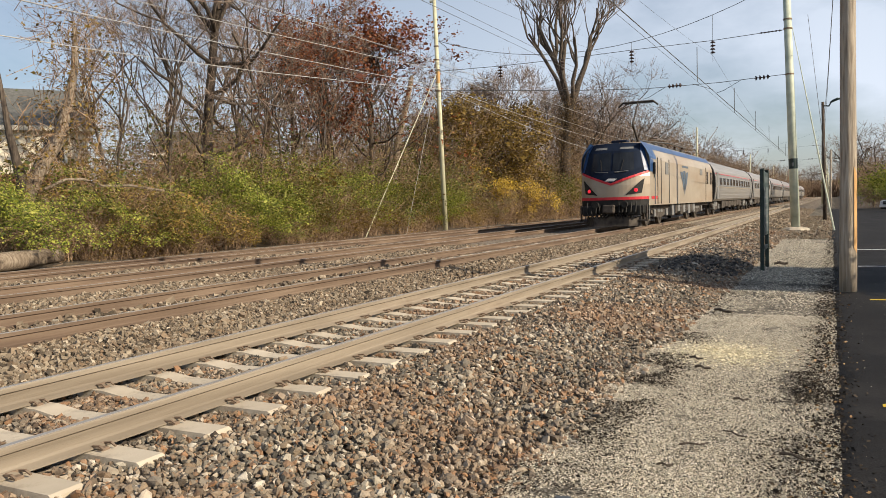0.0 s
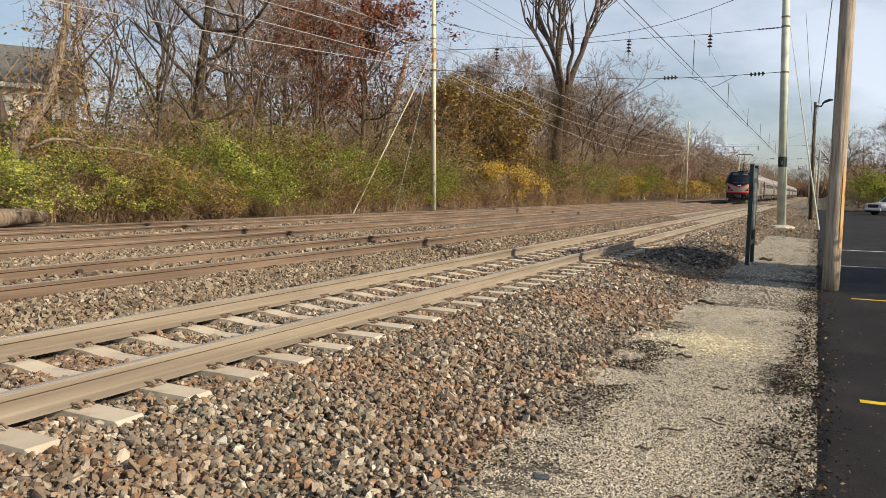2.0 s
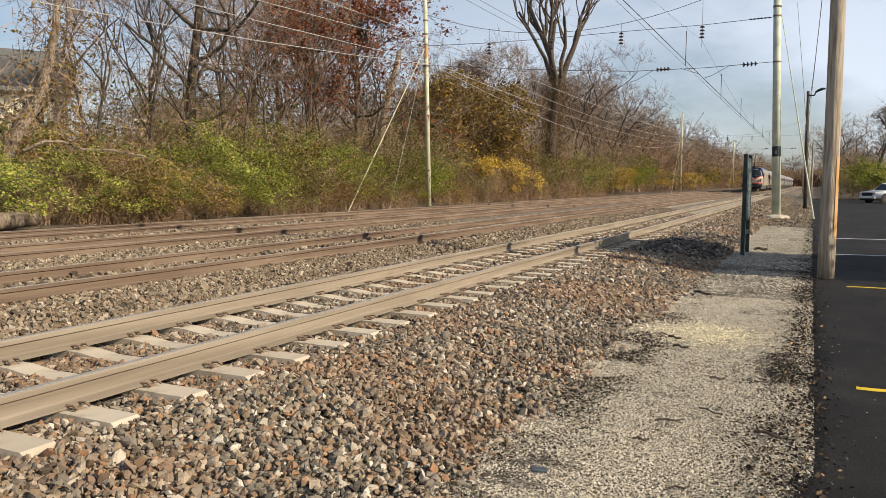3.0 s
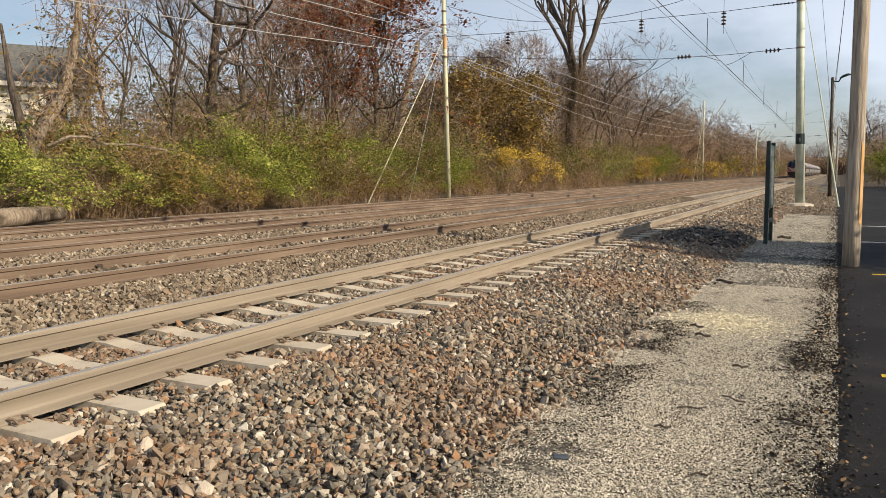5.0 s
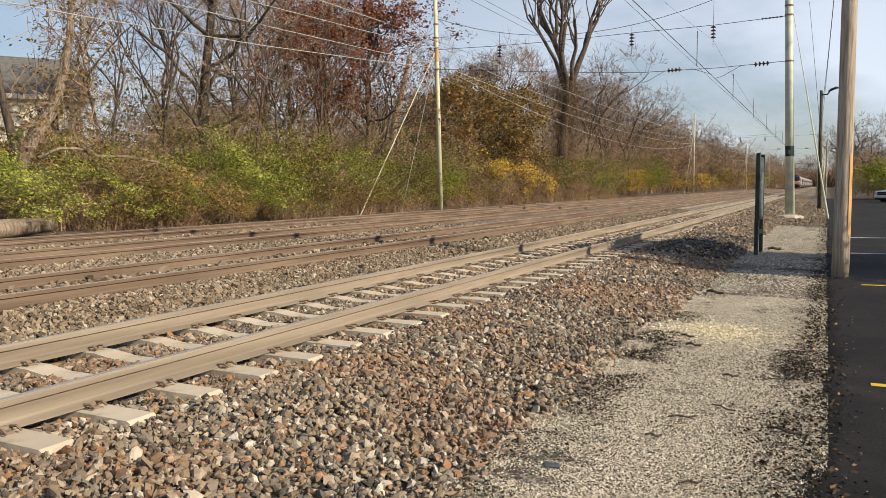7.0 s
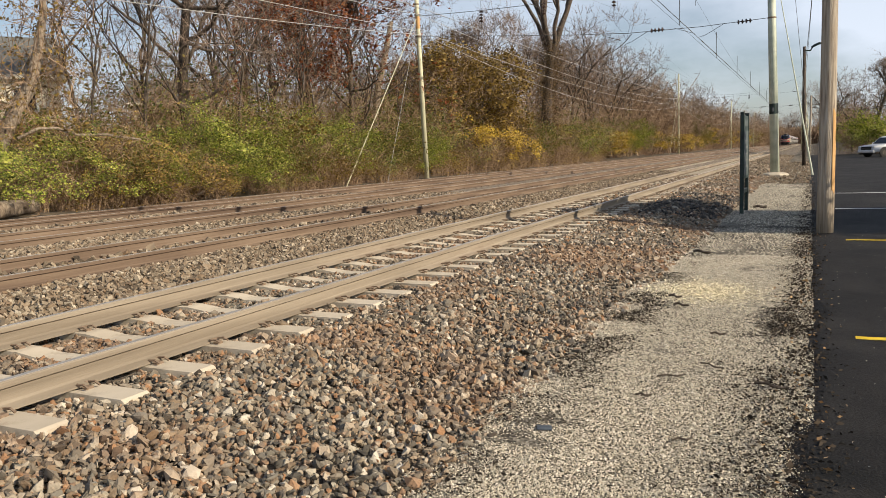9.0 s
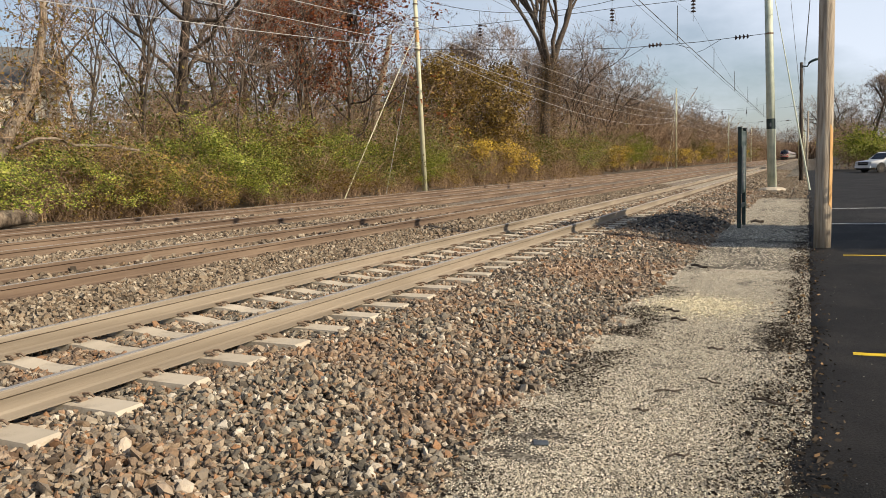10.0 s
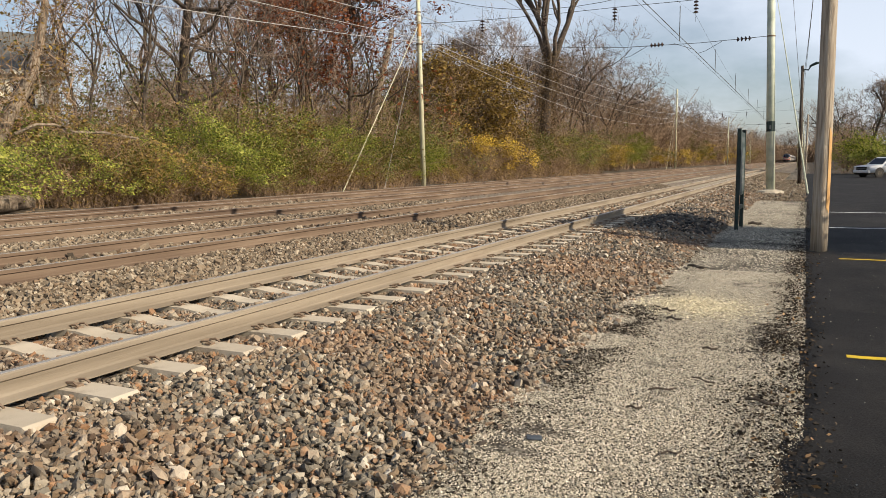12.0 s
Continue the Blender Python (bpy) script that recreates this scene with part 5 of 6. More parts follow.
def woods():
    rng = random.Random(3)
    # shrubs of the front row
    g1 = shrub(11, 3.4, 2.9, M_LEAF_G, "leafy yellow-green honeysuckle shrub", 10000, 0.06)
    g2 = shrub(12, 3.6, 3.2, M_LEAF_G, "leafy yellow-green honeysuckle shrub", 9500, 0.06)
    o1 = shrub(13, 3.4, 3.0, M_LEAF_O, "olive and brown half-bare shrub", 4200)
    o2 = shrub(14, 3.6, 2.7, M_LEAF_B, "golden brown half-bare shrub", 3000)
    y1 = shrub(15, 3.0, 3.6, M_LEAF_Y, "bright yellow autumn shrub", 6000, 0.09)
    settle(g1, -22.6, 13.4)
    settle(g2, -23.4, 16.0, 40)
    settle(o1, -23.6, 19.0, 80)
    settle(o2, -22.6, 21.5, 10)
    settle(y1, -24.0, 56.8, 0, 1.25)
    for i, (x, y, k, s) in enumerate(((-22.4, 17.4, g1, 0.8), (-22.3, 21.0, g2, 0.68), (-22.3, 25.2, g1, 0.75), (-22.4, 28.0, g2, 0.8), (-24.6, 23.0, g2, 1.05), (-23.6, 25.5, g1, 1.1), (-25.2, 27.5, g2, 1.25), (-23.2, 28.6, o1, 0.9), (-24.8, 31.0, g2, 1.3), (-23.4, 33.4, g1, 1.15), (-25.6, 35.0, g2, 1.3), (-23.0, 37.0, o1, 0.9), (-24.4, 39.4, o1, 1.2), (-23.2, 42.4, g2, 0.95), (-24.4, 45.6, g1, 1.0), (-23.6, 49.0, o2, 0.9), (-24.6, 53.0, o1, 1.2), (-24.4, 58.0, o2, 1.2), (-24.0, 65.0, o1, 1.3), (-24.6, 72.0, o2, 1.4), (-25.0, 80.0, g2, 1.5), (-24.6, 88.0, o1, 1.6), (-25.0, 98.0, y1, 1.3), (-24.4, 104.0, g2, 1.6), (-25.0, 116.0, o1, 1.9), (-24.0, 128.0, y1, 1.2), (-25.0, 140.0, o2, 2.0), (-24.6, 160.0, y1, 1.4), (-25.0, 176.0, o1, 2.2), (-24.6, 200.0, y1, 1.6), (-25.0, 225.0, o2, 2.4), (-25.0, 260.0, y1, 2.0), (-25, 300, o1, 2.8), (-25, 350, o2, 3.0), (-25.6, 12.5, o1, 1.2), (-27.2, 19.2, o1, 1.2), (-27.5, 24, o2, 1.3), (-21.6, 23.8, o2, 0.55), (-21.7, 26.6, o1, 0.5), (-21.6, 30.4, o2, 0.6), (-22.0, 35.0, o2, 0.55), (-21.9, 40.0, o2, 0.5), (-22.0, 47, o2, 0.6), (-25.4, 21.0, o2, 1.3), (-26.0, 29.5, o1, 1.35), (-26.4, 34.0, o2, 1.45), (-26.2, 39.0, g2, 1.3), (-26.0, 44.0, o1, 1.4), (-26.6, 50.0, o1, 1.5), (-22.2, 19.4, o2, 0.75), (-22.3, 31.8, o2, 0.8), (-25.0, 70.0, o1, 1.5), (-25.4, 84.0, o1, 1.7), (-25.2, 91.0, o2, 1.5))):
        put(k, x, y, i * 67 % 360, s)
    # bare thicket behind and before the shrubs
    b1 = brush(31, 7.0, 3.0, 4.8, 60, "bare brown thicket of thin stems and vines", M_LEAF_O, 1100)
    b2 = brush(32, 7.0, 3.4, 10.0, 85, "tall bare brown thicket with tangled vines", M_LEAF_B, 260, 0.015, 0.11)
    bf = brush(34, 20.0, 7.0, 11.0, 120, "far brown thicket and saplings along the line", None, 0, 0.045)
    settle(bf, -27.5, 132)
    b3 = brush(33, 5.0, 1.4, 1.3, 320, "low dry weeds at the ballast's edge", M_LEAF_B, 400, 0.006, 0.07, 0)
    b4 = brush(35, 2.6, 2.0, 2.6, 90, "bare tangled brown briars at the edge of the brush", M_LEAF_B, 160, 0.009, 0.08)
    settle(b4, -22.6, 19.0)
    for i, (px, py, s) in enumerate(((-22.2, 22.9, 0.9), (-22.2, 30.4, 1.0), (-22.3, 33.6, 0.9), (-22.5, 52.0, 1.2), (-22.4, 56.0, 1.1), (-22.6, 60.0, 1.3), (-22.6, 65.0, 1.2), (-22.6, 70.0, 1.3), (-22.8, 76.0, 1.3), (-24.0, 19.8, 1.3), (-22.3, 16.6, 0.8))):
        put(b4, px, py, 90 * i, s)
    settle(b1, -27.0, 26.0)
    settle(b2, -29.5, 36.0, 0, 0.75)
    settle(b3, -21.7, 19.0)
    put(b2, -29.4, 25.5, 0, 0.8)
    put(b2, -30.5, 30.5, 180, 0.7)
    for i in range(1, 17):
        if i > 1 and i % 4:
            put(b1, -26.2 - 0.8 * math.sin(i * 2.1), 15.0 + i * 6.4, 180 * (i % 2), 1.0 + 0.15 * math.sin(i * 1.3))
        if i > 1:
            put(b2, -29.4 - 1.2 * math.sin(i * 1.7), 16.0 + i * 6.8, 180 * ((i + 1) % 2), (0.72 if i < 7 else 1.0) + 0.15 * math.sin(i * 2.3))
    for px, py, turn, s in ((-28.5, 44.5, 180, 0.72), (-28.0, 50.0, 0, 0.78), (-29.0, 56.0, 180, 0.8), (-32.0, 62.0, 0, 0.8), (-31.5, 33.5, 0, 0.85), (-30.5, 39.5, 180, 0.85)):
        put(b2, px, py, turn, s)
    for px, py, turn, s in ((-27.0, 46.5, 0, 1.3), (-27.5, 53.0, 180, 1.35), (-31.0, 49.0, 0, 1.5)):
        put(b1, px, py, turn, s)
    for i in range(1, 10):
        put(bf, -28.0 - math.sin(i * 2.0), 132 + i * 18.0, 180 * (i % 2), 1.0 + 0.15 * math.sin(i))
    for i in range(0, 8):
        put(bf, -27.5 + 1.5 * i, 302 + i * 26.0, 180 * (i % 2), 1.1)
        put(bf, 8.0 + math.sin(i), 150 + i * 24.0, 180 * (i % 2), 0.7)
    for i in range(0, 8):
        put(b1, -32.5 - 0.8 * math.sin(i * 1.3), 30 + i * 5.8, 180 * (i % 2), 1.5)
    for i in range(1, 16, 2):
        put(b3, -21.7 - 0.3 * math.sin(i * 1.9), 15.5 + i * 4.6, 180 * (i % 2), 0.85 + 0.3 * math.sin(i * 1.1) ** 2)
    # trees
    a = tree("tree", 61, 15.5, 0.31, "large bare grey-brown tree with heavy side limbs", depth=5, kids=(3, 4), trunk_share=0.66, spread=0.7, limbs=11, low=6)
    b = tree("tree", 52, 20.0, 0.24, "tall bare tree with a fine spreading crown", depth=5, kids=(3, 3), trunk_share=0.42, spread=0.72)
    c = tree("tree", 53, 15.0, 0.14, "slender bare brown woodland tree", depth=4, kids=(3, 4), trunk_share=0.4, spread=0.7)
    d = tree("tree", 54, 14.0, 0.22, "oak still holding rust-red leaves", depth=5, kids=(3, 3), trunk_share=0.55, spread=0.7, limbs=9, leaf=(M_LEAF_R, 0.6, 14, 0.17))
    e = tree("tree", 55, 9.5, 0.16, "small tree full of golden brown leaves", depth=5, kids=(3, 3), trunk_share=0.3, spread=0.8, limbs=6, leaf=(M_LEAF_B, 1.0, 26, 0.17))
    v = tree("tree", 56, 27.0, 0.72, "very tall bare tree with a vine-wrapped trunk", depth=5, kids=(3, 4), trunk_share=0.42, spread=0.44, ivy=(M_VINE, 12.5), up=0.28, twig=1.5, low=6)
    w = tree("tree", 57, 12.0, 0.1, "thin bare sapling in the undergrowth", depth=4, kids=(2, 3), trunk_share=0.5, spread=0.6)
    f = tree("tree", 59, 19.0, 0.27, "tall bare tree in the woods beyond the line", depth=5, kids=(3, 3), trunk_share=0.36, spread=0.85, twig=1.25)
    settle(f, -31.0, 96.0, 10)
    settle(a, -27.0, 28.6, 30)
    settle(b, -33.0, 40.0, 80, 0.9)
    settle(c, -31.0, 29.5, 10)
    settle(d, -27.0, 43.0, 0, 1.05)
    settle(e, -26.0, 60.0, 0, 1.08)
    settle(v, -25.2, 78.5, 20)
    settle(w, -26.5, 25.0)
    for k, px, py, turn, s in ((c, -29, 33, 300, 1.0), (w, -26, 30.5, 40, 0.9), (w, -27, 33.5, 100, 1.0), (b, -31, 43, 220, 0.95), (w, -26.5, 38.5, 190, 1.1), (d, -29, 37.5, 130, 0.85), (c, -27.5, 45.5, 20, 0.9), (w, -26.5, 49, 250, 0.7), (c, -29, 53, 130, 0.7), (d, -30, 42.5, 210, 1.05), (w, -27, 56, 10, 0.7), (c, -31, 60, 260, 0.75), (e, -27.4, 63.5, 150, 1.15), (e, -27.0, 57.0, 260, 1.1), (b, -36, 76, 10, 0.8), (c, -30, 73, 70, 1.2), (w, -27, 77, 70, 1.3), (c, -29, 92, 250, 1.2), (f, -30, 98, 300, 0.9), (f, -28, 108, 150, 1.0), (f, -31, 116, 50, 0.95), (f, -29, 126, 30, 1.0), (f, -33, 140, 170, 0.8), (f, -29, 152, 190, 1.0), (f, -33, 170, 240, 0.85), (f, -30, 186, 280, 1.0), (f, -34, 205, 20, 0.8), (f, -30, 228, 330, 1.0), (f, -34, 255, 130, 0.85), (f, -30, 285, 70, 1.0), (f, -34, 320, 200, 0.85), (f, -32, 365, 280, 0.8), (f, -28, 410, 10, 0.8), (b, -40, 78, 290, 0.9), (a, -40, 85, 100, 1.1),  (f, -45, 105, 60, 1.0), (w, -26, 21.5, 200, 0.9), (w, -27.5, 23, 20, 0.85), (w, -25.5, 35.5, 280, 0.8), (f, -34, 108, 40, 0.95), (f, -37, 125, 200, 1.0), (f, -31, 132, 110, 0.85), (f, -30, 158, 310, 0.8), (f, -36, 180, 10, 0.9), (f, -30, 215, 260, 0.8), (c, -33, 50, 200, 0.7), (w, -29, 41, 150, 1.2)):
        put(k, px, py, turn, s)
    for i in range(26):
        put(f if i % 3 else c, -31 - 2.5 * math.sin(i * 2.3), 92 + i * 9.5, i * 83 % 360, (0.72 if i % 3 else 1.1) + 0.12 * math.sin(i * 1.7))
    for i in range(14):
        put(b2, -31.5 - 1.5 * math.sin(i * 1.9), 70 + i * 6.5, 180 * (i % 2), 1.0 + 0.15 * math.sin(i * 2.9))
    for px, py, turn, s in ((-27.6, 97, 20, 1.1), (-28.2, 106, 140, 1.05), (-28.0, 118, 260, 1.0), (-28.6, 130, 80, 0.9)):
        put(f, px, py, turn, s)
    # right side, beyond the parking lot
    h1 = shrub(21, 4.0, 2.0, M_LEAF_G, "olive and yellow autumn hedge shrub", 9000, 0.06)
    settle(h1, 7.0, 97, 0, 2.0)
    for i in range(1, 16):
        put(h1 if i % 3 else o2, 7.0 + 3.0 * i, 97 + 1.5 * math.sin(i * 2.2), i * 77 % 360, 2.1 + 0.4 * math.sin(i * 1.7))
        if i % 2:
            put(b1, 4.0 + 3.5 * i, 108, 90, 1.1 + 0.2 * math.sin(i))
    for k, px, py, turn, s in ((a, 7.4, 116, 40, 0.85), (f, 5.5, 128, 100, 0.62), (a, 11.2, 119, 190, 0.8), (a, 16, 118, 300, 0.85), (f, 17, 130, 50, 0.7), (f, 3.2, 150, 50, 0.8), (f, 24, 124, 290, 0.75), (f, 33, 135, 20, 0.6), (f, 42, 128, 150, 0.8), (f, 3.0, 180, 20, 0.9), (f, 4.0, 230, 90, 0.7), (f, 9, 260, 10, 0.7), (f, 3.5, 320, 40, 0.7)):
        put(k, px, py, turn, s)
    # unseen dense trees, added beside the view to shade the lot and the path
    shade = tree("tree", 63, 7.2, 0.15, "small dense tree added unseen beside the parking lot for shade", depth=5, kids=(3, 3), trunk_share=0.34, spread=0.75, limbs=8, leaf=(M_LEAF_B, 1.0, 60, 0.2))
    settle(shade, 5.4, 16.9, 20, 0.82)
    put(shade, 8.2, 17.4, 140, 0.9)
    for i in range(22):
        put(f, -62 + i * 4.6 + 2 * math.sin(i * 1.9), 470 + 60 * (i % 3) if abs(-62 + i * 4.6 + 11) > 13 else 640, i * 71 % 360, 1.25 + 0.25 * math.sin(i * 2.7), -1.0)
    # far woods closing the line
    fr = np.random.default_rng(77)
    segs = []
    for k in range(1500):
        px, py = fr.uniform(-60, 90), fr.uniform(540, 680)
        if -22 < px < 0 and py < 600:
            continue
        hh = fr.uniform(9, 15)
        segs.append((px, py, -1, px, py, hh * 0.4, 0.3, 0.22))
        for j in range(9):
            q = np.array([px, py, hh * fr.uniform(0.2, 0.5)])
            e = q + fr.normal(0, 1, 3) * np.array([2.4, 2.4, 1.2]) + np.array([0, 0, hh * 0.35])
            segs.append((*q, *e, 0.2, 0.1))
    vv, ff = frustums(segs, 3)
    far = new("far_woods", soup("far_woods", vv, ff, M_BRUSH))
    tagged(far, "hazy brown leafless woods at the end of the line", "woods", "", "stuff")
    hill = part("far_hill", grid([-400, -200, -80, -30, 0, 40, 120, 400], [640, 700, 800, 1000], lambda x, y: -1 + (14 + 4 * bump_noise(x, y, 0.01, 2)) * min(1.0, (y - 640) / 60)), M_BRUSH, None, "low wooded rise closing the horizon", True, "structure")
    tagged(hill, category="backdrop")
    sn = part("dead_trunk", Shape().loft([[(px + r * math.cos(q), py + r * math.sin(q), pz) for q in [k * math.pi / 5 for k in range(10)]] for px, py, pz, r in ((-27.4, 45.6, -0.2, 0.32), (-27.3, 46.2, 3.0, 0.27), (-27.2, 46.9, 6.0, 0.24), (-27.0, 47.9, 8.6, 0.21), (-26.9, 48.6, 10.6, 0.17), (-26.9, 48.7, 10.8, 0.05))]), M_BARK_PALE, None, "pale broken dead trunk leaning among the trees", True)
    tagged(sn, category="tree trunk")
    # leaning trunk hung with vines
    lt = thing("tree", "leaning pale trunk hung with golden brown vines", "tree", "bare trees by the line", pose(-25.2, 16.2, ground_z(-25.2, 16.2)))
    knots = ((0, 0, -0.3, 0.36), (0.1, 0.7, 1.4, 0.33), (0.15, 1.5, 2.9, 0.3), (0.2, 2.3, 4.0, 0.26), (0.2, 2.8, 5.2, 0.2), (0.1, 3.3, 6.8, 0.14), (0.0, 3.5, 8.4, 0.08))
    part("trunk", Shape().loft([[(px + r * math.cos(q), py + r * math.sin(q), pz) for q in [k * math.pi / 5 for k in range(10)]] for px, py, pz, r in knots]), M_BARK_PALE, lt, smooth=True)
    part("fork", Shape().loft([[(px + r * math.cos(q), py + r * math.sin(q), pz) for q in [k * math.pi / 4 for k in range(8)]] for px, py, pz, r in ((0.1, 0.7, 1.2, 0.22), (0.2, 0.9, 2.6, 0.18), (0.1, 0.6, 4.2, 0.12), (0.0, 0.4, 6.4, 0.05))]), M_BARK, lt, smooth=True)
    vr = np.random.default_rng(91)
    pick = vr.integers(2, 7, 420)
    mid = np.array([q[:3] for q in knots])[pick] + vr.normal(0, 1, (420, 3)) * np.array([0.6, 0.75, 0.8])
    ends = mid + vr.normal(0, 0.5, (420, 3)) + np.array([0, 0, -0.5])
    vv, ff = both(np.concatenate([mid, ends, np.full((420, 1), 0.014), np.full((420, 1), 0.01)], 1), np.concatenate([ends, ends + vr.normal(0, 0.45, (420, 3)), np.full((420, 1), 0.01), np.zeros((420, 1))], 1))
    new("vine", soup("vine", vv, ff, M_BRUSH)).parent = lt
    vv, ff = leaves(vr, ends, 5, (0.22, 0.22, 0.25), 0.1)
    new("foliage", soup("foliage", vv, ff, M_LEAF_B)).parent = lt
    # a dark leaning log at the ballast's edge
    lg = thing("log", "grey weathered log lying at the edge of the brush", "log", m=pose(-21.0, 14.3, 0.02, 0, 0, 113))
    part("wood", Shape().loft([[(y, (r + 0.02 * bump_noise(y, a, 2.0)) * math.cos(a), 0.12 + (r + 0.02 * bump_noise(y, a, 2.0, 3)) * math.sin(a)) for a in [i * math.pi / 5 for i in range(10)]] for y, r in ((-1.6, 0.2), (-1.55, 0.26), (-0.5, 0.28), (0.6, 0.25), (1.7, 0.22), (1.73, 0.19))]), M_BARK_PALE, lg, smooth=True)
    part("cut_end", Shape().rod((1.72, 0, 0.12), (1.75, 0, 0.12), 0.16, 0.15, 12), M_WOOD, lg, "pale sawn end")
    br = part("fallen_branch", Shape().path([(-22.6, 16.2, 2.25), (-22.5, 16.9, 2.57), (-22.4, 17.5, 2.59), (-22.3, 18.15, 2.36), (-22.2, 19.3, 2.38), (-22.1, 20.7, 2.2)], 0.05), M_BARK_PALE, None, "pale bare broken branch in the shrubs")
    tagged(br, category="branch")
    br = part("fallen_branch", Shape().path([(-21.4, 22.6, 0.05), (-21.4, 23.4, 0.3), (-21.5, 24.3, 0.55)], 0.035), M_BARK_PALE, None, "pale broken branch leaning in the weeds")
    tagged(br, category="branch")


# ---- houses behind the trees ----
def house(x, y, z, w, d, h, roof_h, turn, label, wall_mat, base_mat):
    t = thing("house", label, "house", "houses behind the trees", pose(x, y, z, 0, 0, turn))
    part("base_wall", Shape().box(-w / 2, w / 2, -d / 2, d / 2, -4, h * 0.5, 0.0), base_mat, t, "brick lower wall")
    part("wall", Shape().box(-w / 2 - 0.03, w / 2 + 0.03, -d / 2 - 0.03, d / 2 + 0.03, h * 0.5, h, 0.0), wall_mat, t, "cream sided upper wall")
    o = 0.5
    rf = Shape().add([(-w / 2 - o, -d / 2 - o, h - 0.1), (w / 2 + o, -d / 2 - o, h - 0.1), (w / 2 + o, d / 2 + o, h - 0.1), (-w / 2 - o, d / 2 + o, h - 0.1), (-w / 2 - o, 0, h + roof_h), (w / 2 + o, 0, h + roof_h)], [(0, 1, 5, 4), (2, 3, 4, 5), (1, 2, 5), (3, 0, 4), (3, 2, 1, 0)])
    part("roof", rf, M_ROOF, t, "grey shingled roof")
    part("fascia", Shape().box(-w / 2 - o - 0.02, w / 2 + o + 0.02, -d / 2 - o - 0.04, -d / 2 - o + 0.04, h - 0.3, h - 0.05), M_SIDING, t)
    k = int(w // 3)
    for i in range(k):
        wx = -w / 2 + w * (i + 0.5) / k
        for z0 in (h * 0.12, h * 0.62):
            win = part("window", Shape().box(wx - 0.6, wx + 0.6, -d / 2 - 0.09, -d / 2 - 0.03, z0, z0 + h * 0.26), M_WHITE, t, "white framed window")
            part("pane", Shape().box(wx - 0.5, wx + 0.5, -d / 2 - 0.1, -d / 2 - 0.09, z0 + 0.1, z0 + h * 0.26 - 0.1), M_GLASS, win)
    return t


def turn_z(a):
    o, l = np.zeros(len(a)), np.ones(len(a))
    return np.stack([np.cos(a), -np.sin(a), o, np.sin(a), np.cos(a), o, o, o, l], 1).reshape(-1, 3, 3)


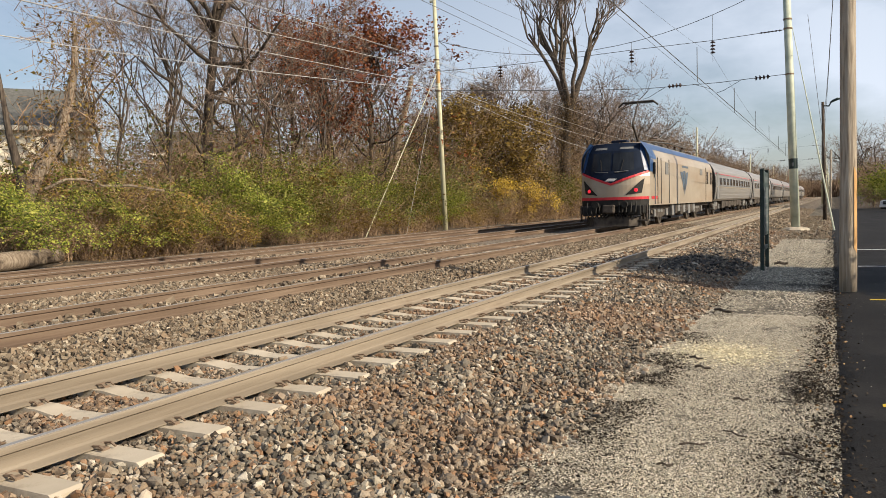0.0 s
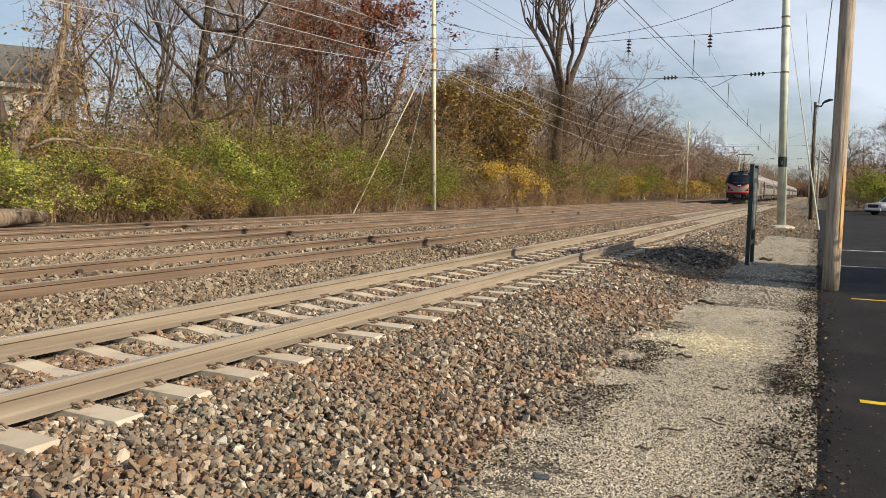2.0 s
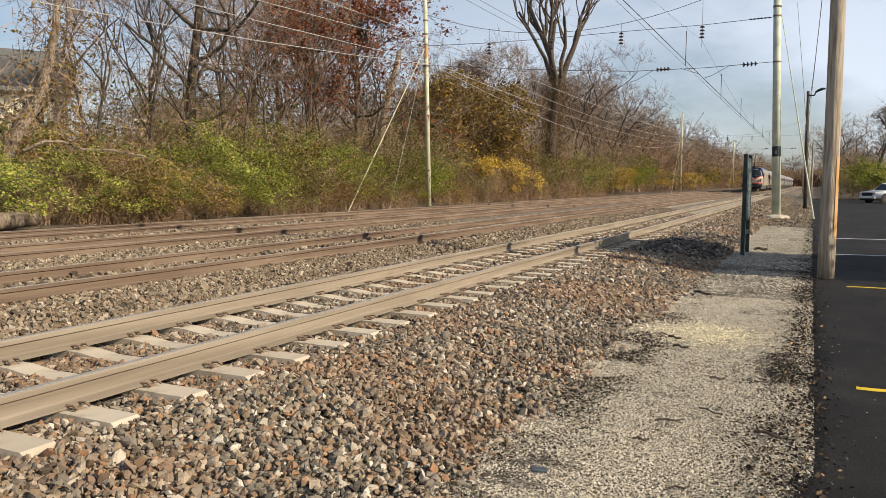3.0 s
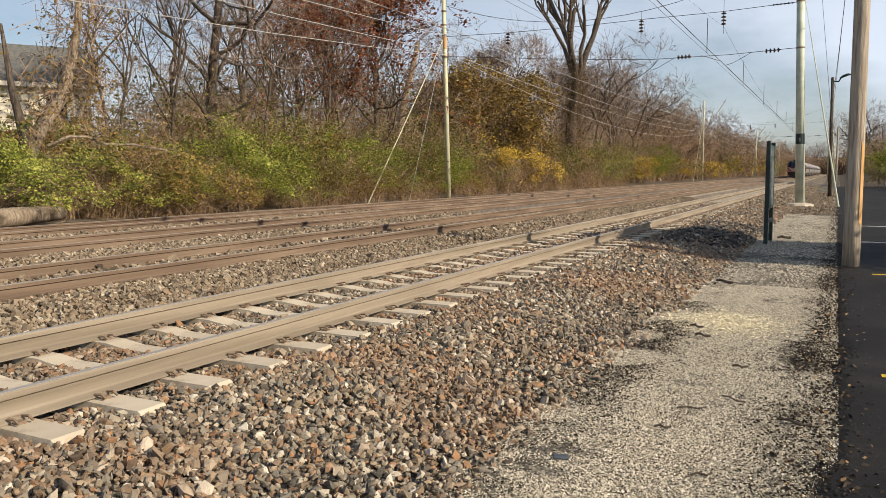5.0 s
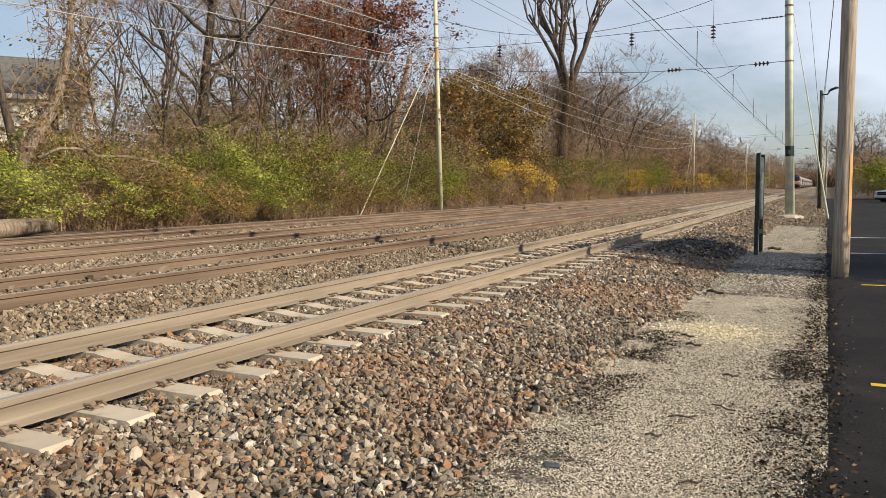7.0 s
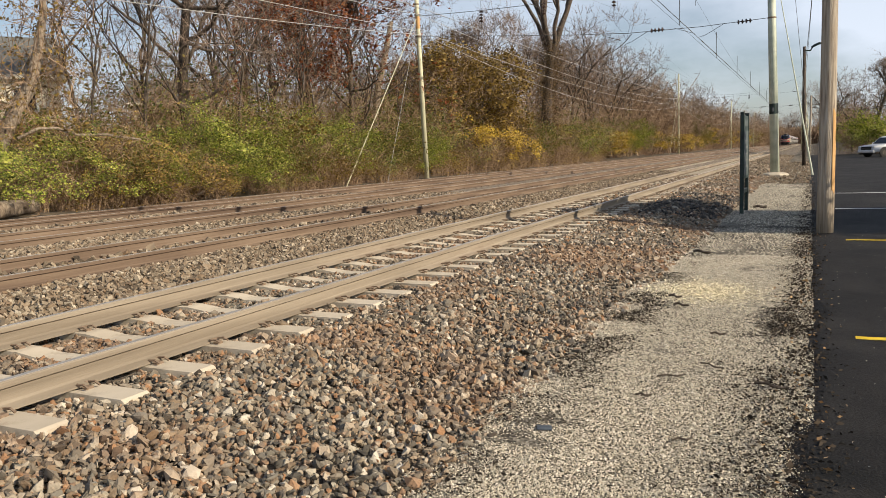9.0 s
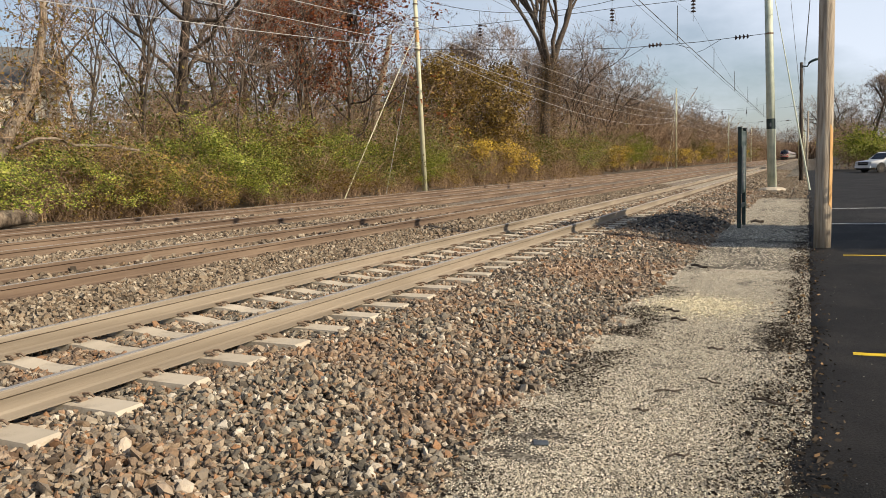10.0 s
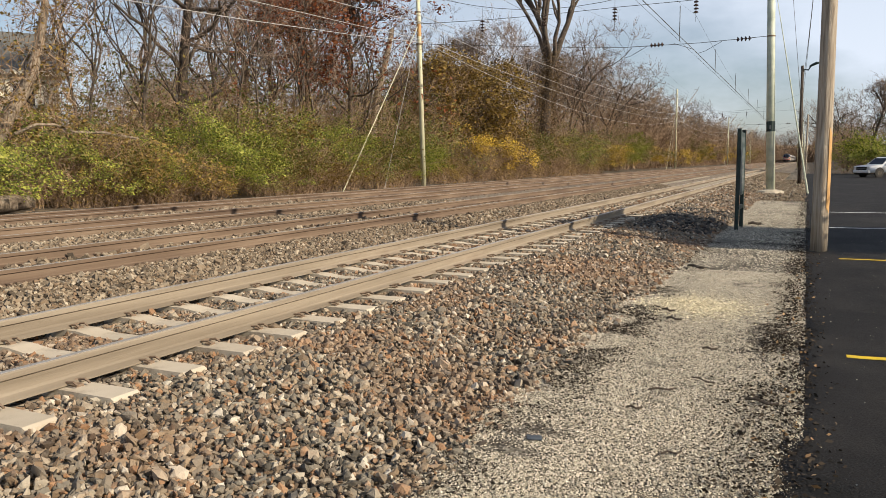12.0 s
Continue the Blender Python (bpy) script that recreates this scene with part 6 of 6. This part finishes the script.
def litter():
    rng = random.Random(8)
    # sawdust
    s = np.random.default_rng(4)
    n = 6500
    cx, cy = s.normal(-1.05, 0.3, n), s.normal(8.8, 0.36, n)
    keep = (cx > -1.75) & (cx < -0.15)
    c = np.stack([cx, cy, np.full(n, PATH_Z + 0.012)], 1)[keep]
    v, f = leaves(s, c, 1, (0.004, 0.004, 0.004), 0.017, 0.1)
    ob = new("sawdust", soup("sawdust", v, f, M_SAW))
    tagged(ob, "thin spill of pale yellow sawdust on the path", "sawdust", "", "stuff")
    # grit of the path: small four-faced chips
    n = 165000
    c = np.stack([s.uniform(-1.85, 0.06, n), 2.4 + 9.5 * s.uniform(0, 1, n) ** 1.35, np.full(n, PATH_Z + 0.004)], 1)
    c[:, 2] += 0.012 * np.array([bump_noise(p[0], p[1], 1.1, 7) for p in c])
    keep = np.array([bump_noise(p[0], p[1] * 0.5, 1.6, 21) + 0.55 * bump_noise(p[0], p[1], 5.0, 22) + s.normal(0, 0.22) < 0.42 for p in c])
    c = c[keep]
    n = len(c)
    r = 0.0054 * np.exp(s.normal(0, 0.3, (n, 1, 1)))
    v = c[:, None, :] + r * (np.einsum("nij,kj->nki", turn_z(s.uniform(0, 6.28, n)), np.array([(1, 0, -0.2), (-0.5, 0.85, -0.2), (-0.5, -0.85, -0.2), (0, 0, 0.8)])) + s.normal(0, 0.25, (n, 4, 3)) * np.array([1, 1, 0.5]))
    f = (np.array([(0, 1, 3), (1, 2, 3), (2, 0, 3)])[None] + 4 * np.arange(n)[:, None, None]).reshape(-1, 3)
    tagged(new("path_grit", soup("path_grit", v.reshape(-1, 3), f, M_GRIT)), "fine pale loose grit on the path", "gravel", "", "stuff")
    n = 30000
    c = np.stack([s.uniform(-1.85, 0.06, n), s.uniform(11.0, 36.5, n), np.full(n, PATH_Z + 0.004)], 1)
    c = c[np.array([bump_noise(p[0], p[1] * 0.4, 1.3, 41) + s.normal(0, 0.2) < 0.32 and p[1] < 33 + 3 * bump_noise(p[0], p[1], 1.2, 2) for p in c])]
    n = len(c)
    r = 0.012 * np.exp(s.normal(0, 0.3, (n, 1, 1)))
    v = c[:, None, :] + r * (np.einsum("nij,kj->nki", turn_z(s.uniform(0, 6.28, n)), np.array([(1, 0, -0.2), (-0.5, 0.85, -0.2), (-0.5, -0.85, -0.2), (0, 0, 0.6)])) + s.normal(0, 0.25, (n, 4, 3)) * np.array([1, 1, 0.4]))
    f = (np.array([(0, 1, 3), (1, 2, 3), (2, 0, 3)])[None] + 4 * np.arange(n)[:, None, None]).reshape(-1, 3)
    tagged(new("path_grit", soup("path_grit", v.reshape(-1, 3), f, M_GRIT)), "pale loose grit further along the path", "gravel", "", "stuff")
    # dry leaves along the asphalt's edge
    n = 210
    c = np.stack([s.normal(-0.02, 0.13, n), 2.8 + 12 * s.uniform(0, 1, n) ** 1.4, np.full(n, PATH_Z + 0.022)], 1)
    v, f = leaves(s, c, 1, (0, 0, 0.008), 0.028, 0.25)
    tagged(new("leaf_litter", soup("leaf_litter", v, f, M_LITTER)), "dry tan leaves along the asphalt's edge", "leaves", "", "stuff")
    n = 5000
    c = np.stack([s.normal(-0.02, 0.12, n), 2.6 + 30 * s.uniform(0, 1, n) ** 1.6, np.full(n, PATH_Z + 0.015)], 1)
    v, f = leaves(s, c, 1, (0.02, 0.02, 0.006), 0.024, 0.3)
    tagged(new("dark_litter", soup("dark_litter", v, f, M_HUMUS)), "dark crumbs of soil and asphalt along the edge", "soil", "", "stuff")
    # dark humus and oily crumbs: the path's edges, a patch by the asphalt, a line along the shoulder
    n = 17000
    k = s.choice(5, n, p=(0.25, 0.29, 0.06, 0.16, 0.24))
    y = np.where(k == 2, s.normal(7.2, 0.7, n), np.where(k == 4, s.normal(7.2, 1.5, n), 3.0 + 13 * s.uniform(0, 1, n) ** 1.2))
    x = np.choose(k, [s.normal(-1.72, 0.16, n), np.where(y < 6, s.normal(-0.22, 0.16, n), s.normal(-0.06, 0.11, n)), s.normal(-0.2, 0.1, n), -2.32 + 0.12 * np.sin(y * 0.9) + s.normal(0, 0.1, n), s.normal(-1.55, 0.17, n)])
    zz = np.array([max(PATH_Z + 0.012, bed_z(p, q) + 0.035) if p < -1.6 else PATH_Z + 0.012 for p, q in zip(x, y)])
    keep = np.array([bump_noise(p, q, 1.4, 31) > -0.12 for p, q in zip(x, y)])
    v, f = leaves(s, np.stack([x, y, zz], 1)[keep], 2, (0.02, 0.02, 0.004), 0.015, 0.25)
    tagged(new("dark_crumbs", soup("dark_crumbs", v, f, M_HUMUS)), "dark oily crumbs and humus on path and ballast", "soil", "", "stuff")
    c = np.stack([s.uniform(0.08, 1.6, 260), 3.2 + 14 * s.uniform(0, 1, 260) ** 1.5, np.full(260, -0.352)], 1)
    v, f = leaves(s, c, 1, (0, 0, 0.002), 0.009, 0.15)
    tagged(new("asphalt_flecks", soup("asphalt_flecks", v, f, M_GRIT)), "pale chips scattered on the asphalt", "gravel", "", "stuff")
    for x, y, turn, ln, r in ((-0.62, 5.75, -35, 0.2, 0.009), (-0.2, 5.35, -20, 0.22, 0.016), (-1.44, 11.9, -40, 0.32, 0.03), (-1.28, 8.35, -30, 0.16, 0.018), (-1.15, 7.9, -20, 0.16, 0.018), (-0.68, 6.75, 0, 0.12, 0.014), (-0.85, 5.4, 25, 0.2, 0.01), (-0.95, 4.9, 5, 0.1, 0.012), (-1.1, 20.4, 0, 0.3, 0.05), (-0.6, 4.2, 30, 0.12, 0.01)):
        tw = part("twig", Shape().path([(-ln / 2, 0, r), (-ln / 6, 0.012, r * 1.6), (ln / 5, -0.01, r), (ln / 2, 0.015, r * 1.2)], r * 0.65, 5), M_BARK, None, "dark broken twig lying on the path")
        tw.matrix_basis = pose(x, y, PATH_Z + 0.006, 0, 0, turn)
        tagged(tw, category="twig", group="twigs on the path")
    chip = part("slate_chip", Shape().box(-0.045, 0.045, -0.035, 0.035, 0, 0.01, 0.004), M_SLATE, None, "dark flat chip lying on the path")
    chip.matrix_basis = pose(-1.37, 4.12, PATH_Z + 0.01, 0, 3, 20)
    tagged(chip, category="stone")


parking()
tracks()
stones()
wires()
near_poles()
house(-44.3, 26.0, 1.1, 13.5, 9, 5.2, 2.6, 56.7, "two-storey house with cream siding over brick", M_SIDING, M_BRICK)
house(-52, 53, 0.0, 7, 8, 6.6, 2.2, 45, "cream and brick house behind bare trees", M_SIDING, M_BRICK)
suv(6.5, 80.0, -0.36, 38)
loco = locomotive()
vehicles = [(loco, 0.0)]
first = coach()
vehicles.append((first, 20.3 * K + 0.6))
for i in range(1, 7):
    vehicles.append((copy_thing(first, pose(T2, 60, HIGH)), 20.3 * K + 0.6 + i * (26.0 * K + 0.75)))
woods()
litter()


# ---- the train ----
TRAIN_ROWS = ((0.0, 34.0), (1.0, 68.0), (2.0, 101.0), (3.0, 133.0), (5.0, 196.0), (7.0, 258.0), (9.0, 318.0), (10.5, 361.0), (12.0, 402.0))


def motions():
    for ob, back_by in vehicles:
        walk(ob, [(t, pose(T2, y + back_by, HIGH)) for t, y in TRAIN_ROWS])


motions()
